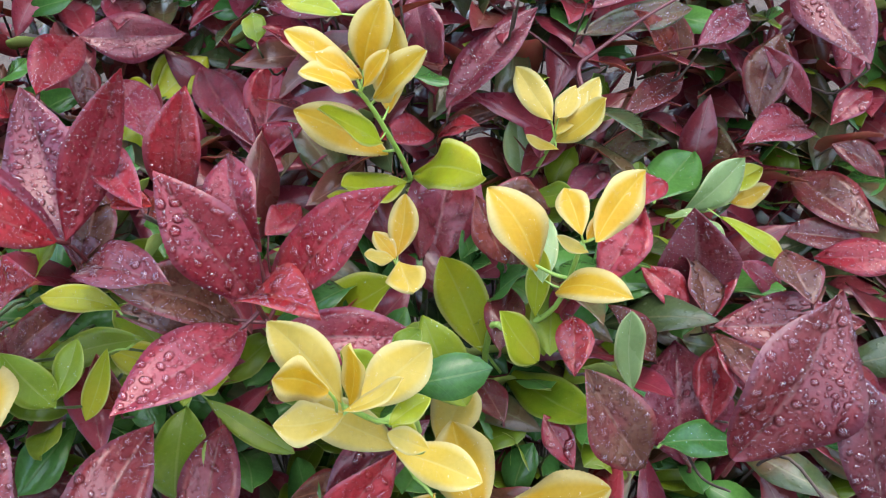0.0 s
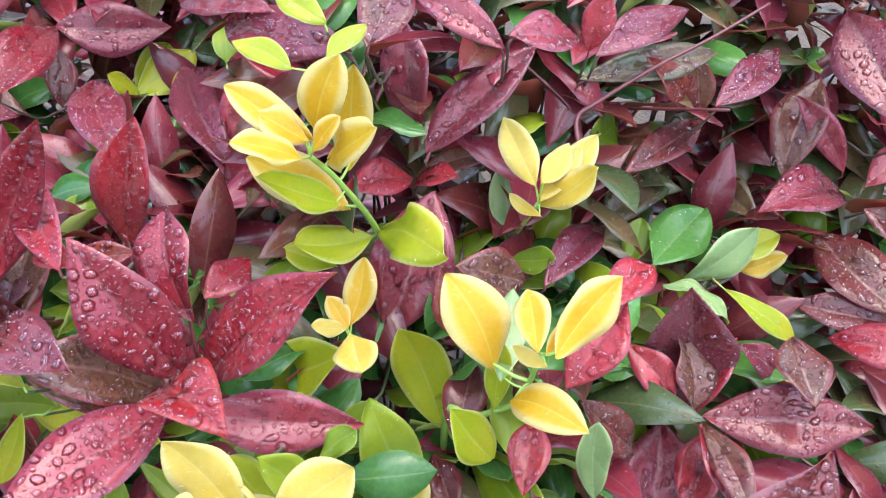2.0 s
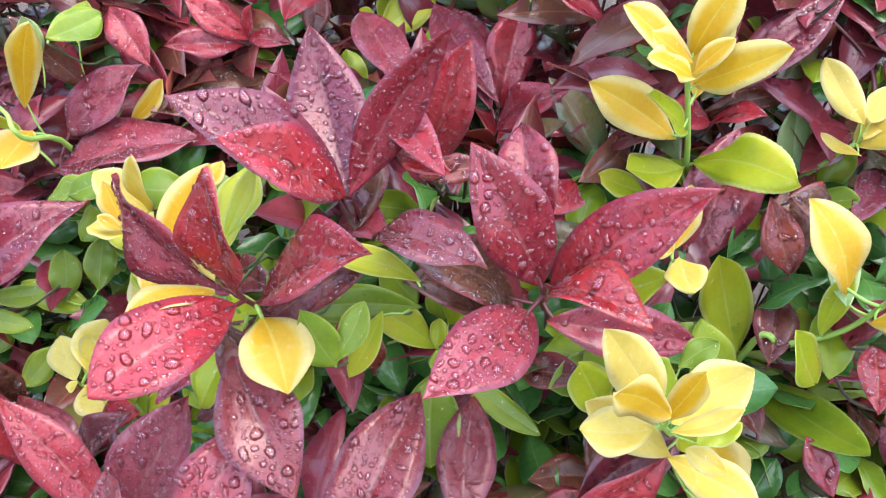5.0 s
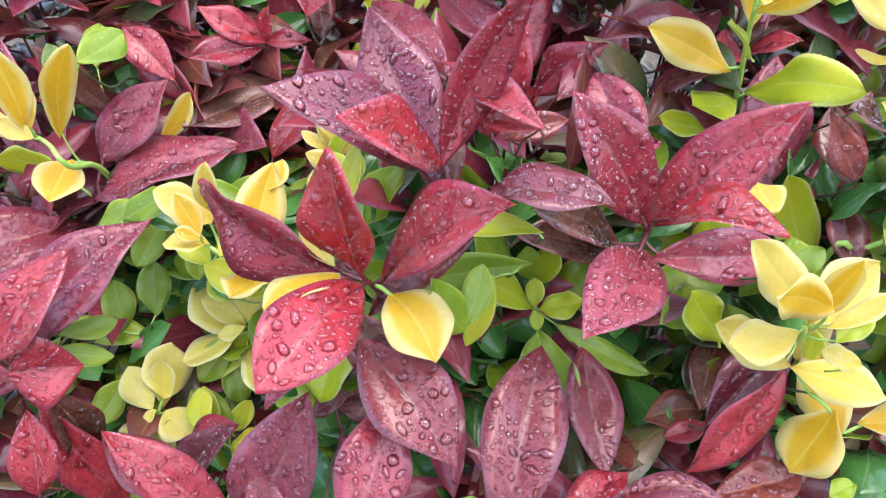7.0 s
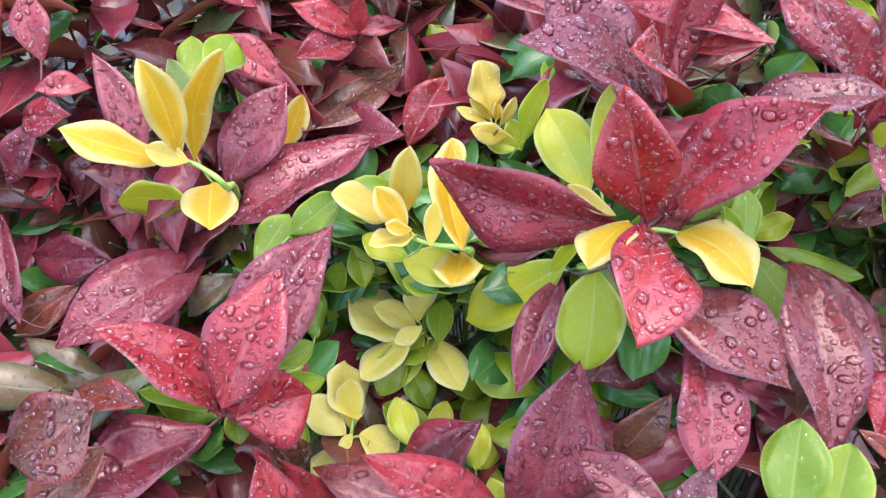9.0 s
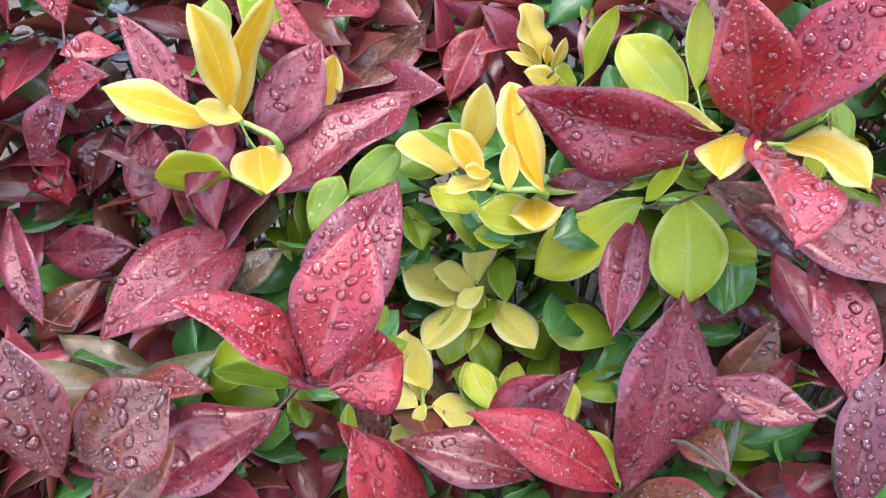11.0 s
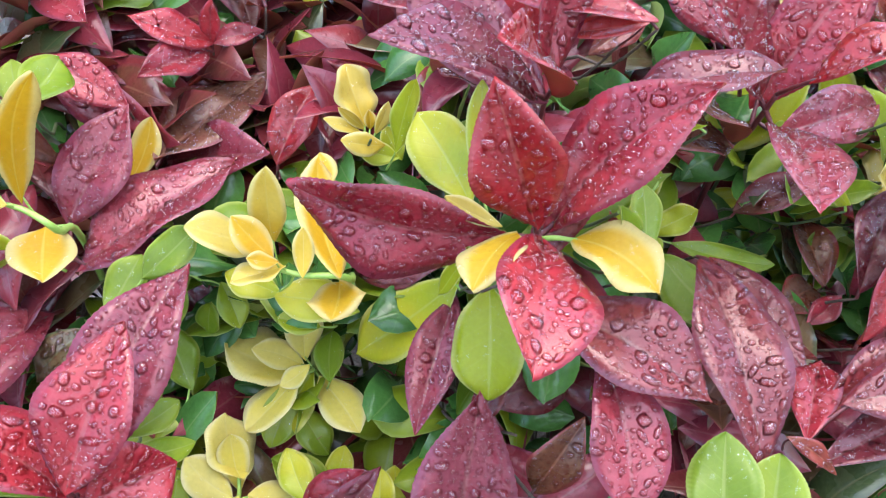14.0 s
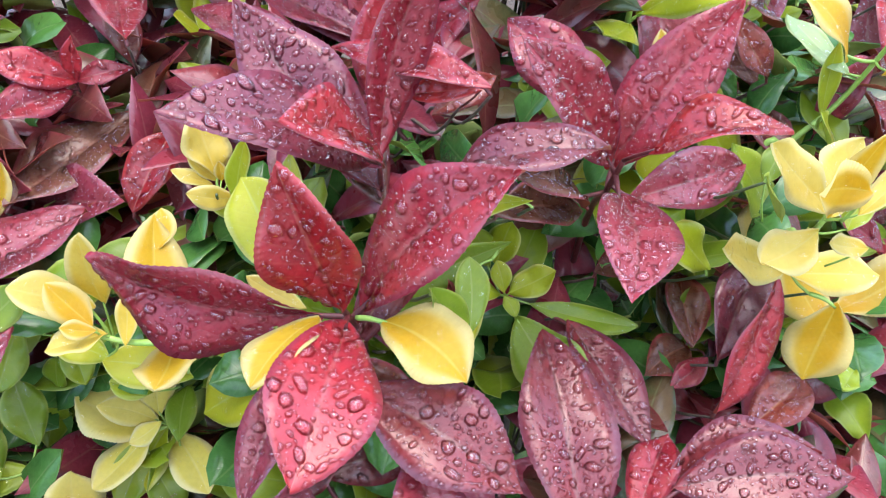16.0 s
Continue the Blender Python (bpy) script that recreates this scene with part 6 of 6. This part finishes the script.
shoot("euonymus", "euonymus shoot with pale creamy yellow wet leaves", [(-0.2935, 0.3496, 0.6371), (-0.3016, 0.3078, 0.7047), (-0.321, 0.3117, 0.7122), (-0.332, 0.3163, 0.7168)], [
    ("cream", (-0.3349, 0.3452, 0.7056), (-0.3657, 0.3501, 0.7290), 0.0258, 31, 0.020),
    ("cream", (-0.3294, 0.3391, 0.7116), (-0.3252, 0.3316, 0.7630), 0.0175, -11, 0.020),
    ("lime", (-0.3008, 0.3, 0.6891), (-0.3367, 0.3185, 0.6983), 0.0230, 8, -0.020),
    ("lime", (-0.3335, 0.3194, 0.6971), (-0.3551, 0.3348, 0.7066), 0.0170, 7, -0.020),
    ("lime", (-0.32, 0.3065, 0.6797), (-0.3384, 0.3167, 0.6851), 0.0131, 9, -0.020),
    ("yellow", (-0.2981, 0.3486, 0.7275), (-0.2933, 0.3723, 0.7314), 0.0148, -10, -0.055),
    ("yellow", (-0.3327, 0.316, 0.7243), (-0.3448, 0.3285, 0.7451), 0.0164, 5, -0.055),
    ("yellow", (-0.3312, 0.3114, 0.726), (-0.3441, 0.3126, 0.733), 0.0089, 10, -0.055),
    ("cream", (-0.3282, 0.3145, 0.7193), (-0.3541, 0.3130, 0.7216), 0.0196, 48, 0.024),
    ("cream", (-0.3228, 0.3085, 0.7142), (-0.3158, 0.3224, 0.732), 0.0102, -10, -0.055),
    ("yellow", (-0.3054, 0.3156, 0.6963), (-0.3166, 0.2902, 0.7017), 0.0278, 25, -0.011),
    ("yellow", (-0.3065, 0.3017, 0.7139), (-0.2960, 0.3617, 0.7378), 0.0301, 26, -0.123),
], seed=275, thick=0.0016)
shoot("euonymus", "euonymus shoot with golden yellow wet leaves", [(-0.0265, 0.4325, 0.6371), (-0.0265, 0.3625, 0.7021), (-0.0265, 0.3325, 0.7371)], [
    ("yellow", (-0.0269, 0.3381, 0.7406), (-0.0219, 0.3635, 0.7664), 0.0175, 2, -0.055),
    ("cream", (-0.0275, 0.3357, 0.7421), (-0.0432, 0.3269, 0.7532), 0.0100, 17, -0.055),
    ("yellow", (-0.027, 0.3348, 0.7422), (-0.04, 0.3481, 0.7512), 0.0120, 13, -0.055),
    ("cream", (-0.0244, 0.3304, 0.7438), (-0.0162, 0.3115, 0.7385), 0.0230, -10, -0.055),
    ("lime", (-0.0268, 0.3234, 0.7369), (-0.0858, 0.3337, 0.692), 0.0369, 16, -0.020),
], seed=276)
shoot("euonymus", "euonymus shoot with glossy green leaves", [(-0.0112, 0.4011, 0.6275), (-0.0112, 0.3311, 0.6925), (-0.0112, 0.3011, 0.7275)], [
    ("green", (-0.0112, 0.3011, 0.7315), (0.0123, 0.2746, 0.6866), 0.0315, -15, -0.020),
], seed=277)
shoot("euonymus", "euonymus shoot with lime green and yellow leaves", [(-0.0366, 0.4891, 0.7804), (-0.0366, 0.4191, 0.8454), (-0.0366, 0.3891, 0.8804)], [
    ("lime", (-0.0366, 0.3891, 0.8844), (-0.0604, 0.3973, 0.8931), 0.0138, 5, -0.020),
], seed=278)
shoot("photinia", "bare dark red photinia twig with one bud", [(0.085, 0.55, 0.66), (0.092, 0.523, 0.758), (0.118, 0.485, 0.785), (0.159, 0.433, 0.824)], [], seed=90, thick=0.0011)
shoot("photinia", "bare dark red photinia twig", [(0.0984, 0.4806, 0.7212), (0.0931, 0.4650, 0.7648), (0.0880, 0.4845, 0.7830), (0.0856, 0.5065, 0.8031)], [], seed=96, thick=0.0012)
shoot("photinia", "bare dark red photinia twig", [(0.0928, 0.4574, 0.7418), (0.0880, 0.4397, 0.7835), (0.0851, 0.4542, 0.7969), (0.0960, 0.4623, 0.8033), (0.1263, 0.4801, 0.8168), (0.1585, 0.4965, 0.8289), (0.1891, 0.5141, 0.8422)], [], seed=96, thick=0.0012)
shoot("photinia", "bare dark red photinia twig", [(0.0974, 0.4792, 0.7223), (0.0917, 0.4635, 0.7658), (0.0846, 0.4814, 0.7827), (0.0573, 0.4973, 0.7996), (0.0266, 0.5128, 0.8163)], [], seed=97, thick=0.0012)

# ---------------------------------------------------------------- the rest of the hedge
LEAF_PLACES = np.array([(p.x, 0.8 * p.y + 0.6 * p.z, -0.6 * p.y + 0.8 * p.z) for p in TOPS])


def on_face(x, s, h):
    """A place by its distance along the hedge, up its sloping face, and out from it."""
    return Vector((x, 0.8 * s - 0.6 * h, 0.6 * s + 0.8 * h))


def canopy(x, s):
    """How far out the hedge's sloping face lies at a place, and whether the place lies among the shoots above."""
    gap = np.hypot(LEAF_PLACES[:, 0] - x, LEAF_PLACES[:, 1] - s)
    order = np.argsort(gap)[:14]
    near = gap[order]
    out = LEAF_PLACES[order, 2]
    if near[2] < 0.06:
        return float(np.percentile(out[near < max(0.06, near[2])], 8)), True
    away = min(1.0, (near[0] - 0.03) / 0.15)
    return float(np.mean(out)) * (1 - away) + 0.36 * away + 0.02 * noise.noise(Vector((x * 7, s * 7, 0))), False


def wild_shoot(plant, kinds, leaves, size, wide, seed, rise):
    """One ordinary shoot of the hedge, to be copied: a stem and a loose spiral of leaves. Its foot is at the origin."""
    rng = random.Random(seed)
    name, category, group = SHOOTS[plant]
    label = "photinia shoot with wet bronze and red leaves" if plant == "photinia" else "euonymus shoot with wet glossy green leaves"
    root = tagged(new(name), label, category, group)
    height = 0.62
    path = smooth_path([(rng.uniform(-0.03, 0.03), rng.uniform(-0.03, 0.03), -0.15), (0.01, -0.01, height * 0.5), (0, 0, height)], 6)
    verts, faces = tube(path, [0.0022 - 0.0014 * i / (len(path) - 1) for i in range(len(path))], 6)
    part("stem", mesh_of("stem", verts, faces), (BARK,), root)
    turn = rng.uniform(0, 6.28)
    for i in range(leaves):
        turn += 2.4
        k = i / leaves
        z = height - 0.085 * k ** 1.2 * (1.5 if plant == "photinia" else 1.0)
        lift = radians(rng.uniform(*rise) - 38 * k)
        base = Vector((0.002 * math.cos(turn), 0.002 * math.sin(turn), z))
        length = size * rng.uniform(0.75, 1.12) * (0.75 + 0.35 * k)
        out = Vector((math.cos(turn) * math.cos(lift), math.sin(turn) * math.cos(lift), math.sin(lift)))
        start = base + out * 0.01
        x = out
        zc = (Vector((0, 0, 1)) - x * x.z).normalized()
        zc = Matrix.Rotation(rng.uniform(-0.45, 0.45), 3, x) @ zc
        m = Matrix.Translation(start) @ Matrix((x, zc.cross(x), zc)).transposed().to_4x4()
        add_leaf(root, rng.choice(kinds), m, length, length * wide * rng.uniform(0.85, 1.15), rng.uniform(0.02, 0.10), rng, petiole=m.inverted() @ base, detail=(14, 4), drops=rng.randint(24, 36) if plant == "photinia" else rng.randint(8, 14))
    return root


def green_part(x, s):
    """Whether the golden euonymus grows through the photinia at this place."""
    return math.hypot((x + 0.34) / 0.17, (s - 0.61) / 0.13) < 1 or math.hypot(x / 0.22, (s - 0.66) / 0.11) < 1


def hedge():
    """Ordinary shoots between and round the ones above."""
    rng = random.Random(11)
    protos = [
        wild_shoot("photinia", ["burgundy", "plum", "plum", "red"], 7, 0.078, 0.42, 1, (15, 55)),
        wild_shoot("photinia", ["red", "plum", "red"], 7, 0.080, 0.44, 2, (10, 60)),
        wild_shoot("photinia", ["bronze", "dark", "plum"], 8, 0.075, 0.42, 3, (0, 40)),
        wild_shoot("photinia", ["burgundy", "plum", "copper"], 8, 0.078, 0.40, 4, (-5, 35)),
        wild_shoot("euonymus", ["deep", "green", "green"], 10, 0.040, 0.54, 5, (0, 50)),
        wild_shoot("euonymus", ["green", "lime", "lime"], 9, 0.042, 0.54, 6, (10, 60)),
    ]
    used = set()
    step = 0.096
    for i in range(-15, 13):
        for j in range(-8, 11):
            x, s = -0.16 + (i + 0.5 * (j % 2) + rng.uniform(-0.3, 0.3)) * step, 0.66 + (j + rng.uniform(-0.3, 0.3)) * step
            face, inside = canopy(x, s)
            if math.hypot((x + 0.16) * 0.8, s - 0.70) > 0.66:
                continue
            leafy = green_part(x, s) or rng.random() < 0.07
            if inside:
                deep, pick = rng.uniform(0.060, 0.100), rng.choice((2, 4, 4, 5) if leafy else (0, 2, 3, 3, 0))
            else:
                deep, pick = rng.uniform(0.02, 0.06), rng.choice((4, 2, 5) if leafy else (0, 1, 0, 3, 2))
            top = on_face(x, s, face - deep)
            m = pose(top.x, top.y, top.z - 0.62, 0, 0, rng.uniform(0, 360))
            if pick in used:
                copy_thing(protos[pick], m)
            else:
                used.add(pick)
                protos[pick].matrix_basis = m


def hedge_side(rng):
    """A place on the front, back or end faces of the hedge, below its sloping top."""
    depth = rng.uniform(0, 0.06)
    y = rng.uniform(-0.18, 0.93)
    top = 0.34 + 0.76 * (y + 0.18) / 1.11
    side = rng.random()
    if side < 0.2:
        return Vector((rng.uniform(-1.15, 0.85), -0.18 + depth, rng.uniform(0.02, 0.36)))
    if side < 0.66:
        return Vector((rng.uniform(-1.15, 0.85), 0.93 - depth, rng.uniform(0.02, 1.1)))
    return Vector((-1.15 + depth if side < 0.83 else 0.85 - depth, y, rng.uniform(0.02, top)))


def understorey(name, label, kinds, size, wide, number, seed, skirt=False):
    """The older leaves deep in the hedge, past counting, as one mesh."""
    rng = random.Random(seed)
    photinia = kinds[0] in PHOTINIA
    shapes = []
    for _ in range(6):
        length = size * rng.uniform(0.8, 1.15)
        me = leaf_mesh(Blade(kinds[0], length, length * wide * rng.uniform(0.85, 1.2), rng.uniform(0.02, 0.09), rng), 8, 2, 0.0005)
        co = np.empty(len(me.vertices) * 3)
        me.vertices.foreach_get("co", co)
        faces = [tuple(p.vertices) for p in me.polygons]
        uv = np.empty(len(me.loops) * 2, dtype=np.float32)
        me.uv_layers["leaf"].data.foreach_get("uv", uv)
        shapes.append((co.reshape(-1, 3), faces, uv, [p.material_index for p in me.polygons]))
        bpy.data.meshes.remove(me)
    verts, faces, uvs, slots, base = [], [], [], [], 0
    while len(verts) < number:
        if skirt:
            place = hedge_side(rng)
        else:
            x, s = rng.uniform(-1.15, 0.85), rng.uniform(-0.02, 1.42)
            if math.hypot((x + 0.16) * 0.8, s - 0.70) > 0.72 and rng.random() < 0.35:
                continue
            if rng.random() < 0.75 and photinia == green_part(x, s):
                continue
            face, inside = canopy(x, s)
            place = on_face(x, s, face - (rng.uniform(0.024, 0.065) if inside else rng.uniform(0.025, 0.08)))
        turn, lift = rng.uniform(0, 6.28), radians(rng.gauss(8, 24))
        ax = Vector((math.cos(turn) * math.cos(lift), math.sin(turn) * math.cos(lift), math.sin(lift)))
        az = (Vector((0, 0, 1)) - ax * ax.z).normalized()
        az = Matrix.Rotation(rng.gauss(0, 0.5), 3, ax) @ az
        rot = np.array(Matrix((ax, az.cross(ax), az)))
        co, fs, uv, idx = rng.choice(shapes)
        verts.append(co @ rot + np.array(place))
        faces += [tuple(base + k for k in f) for f in fs]
        pick = kinds.index("dark") if "dark" in kinds and rng.random() < min(0.28, 0.12 + 0.6 * place.x) else rng.randrange(len(kinds))
        slots += [pick if k == 0 else len(kinds) for k in idx]
        uvs.append(uv)
        base += len(co)
    me = mesh_of(name, np.concatenate(verts).tolist(), faces)
    for kind in kinds:
        me.materials.append(LEAF[kind])
    me.materials.append(UNDER_RED if photinia else UNDER_GREEN)
    me.polygons.foreach_set("material_index", slots)
    layer = me.uv_layers.new(name="leaf")
    layer.data.foreach_set("uv", np.concatenate(uvs))
    tagged(new(name, me), label, "foliage", kind="stuff")


hedge()
understorey("photinia_foliage", "older dark photinia leaves deep in the hedge", ["plum", "dark", "burgundy", "bronze", "plum"], 0.075, 0.42, 10000, 21)
understorey("photinia_hedge_sides", "wet bronze and red leaves down the sides of the hedge", ["bronze", "plum", "red", "copper", "dark"], 0.08, 0.43, 3200, 23, skirt=True)
understorey("euonymus_foliage", "deep green euonymus leaves low in the hedge", ["deep", "green", "deep"], 0.042, 0.54, 4500, 22)
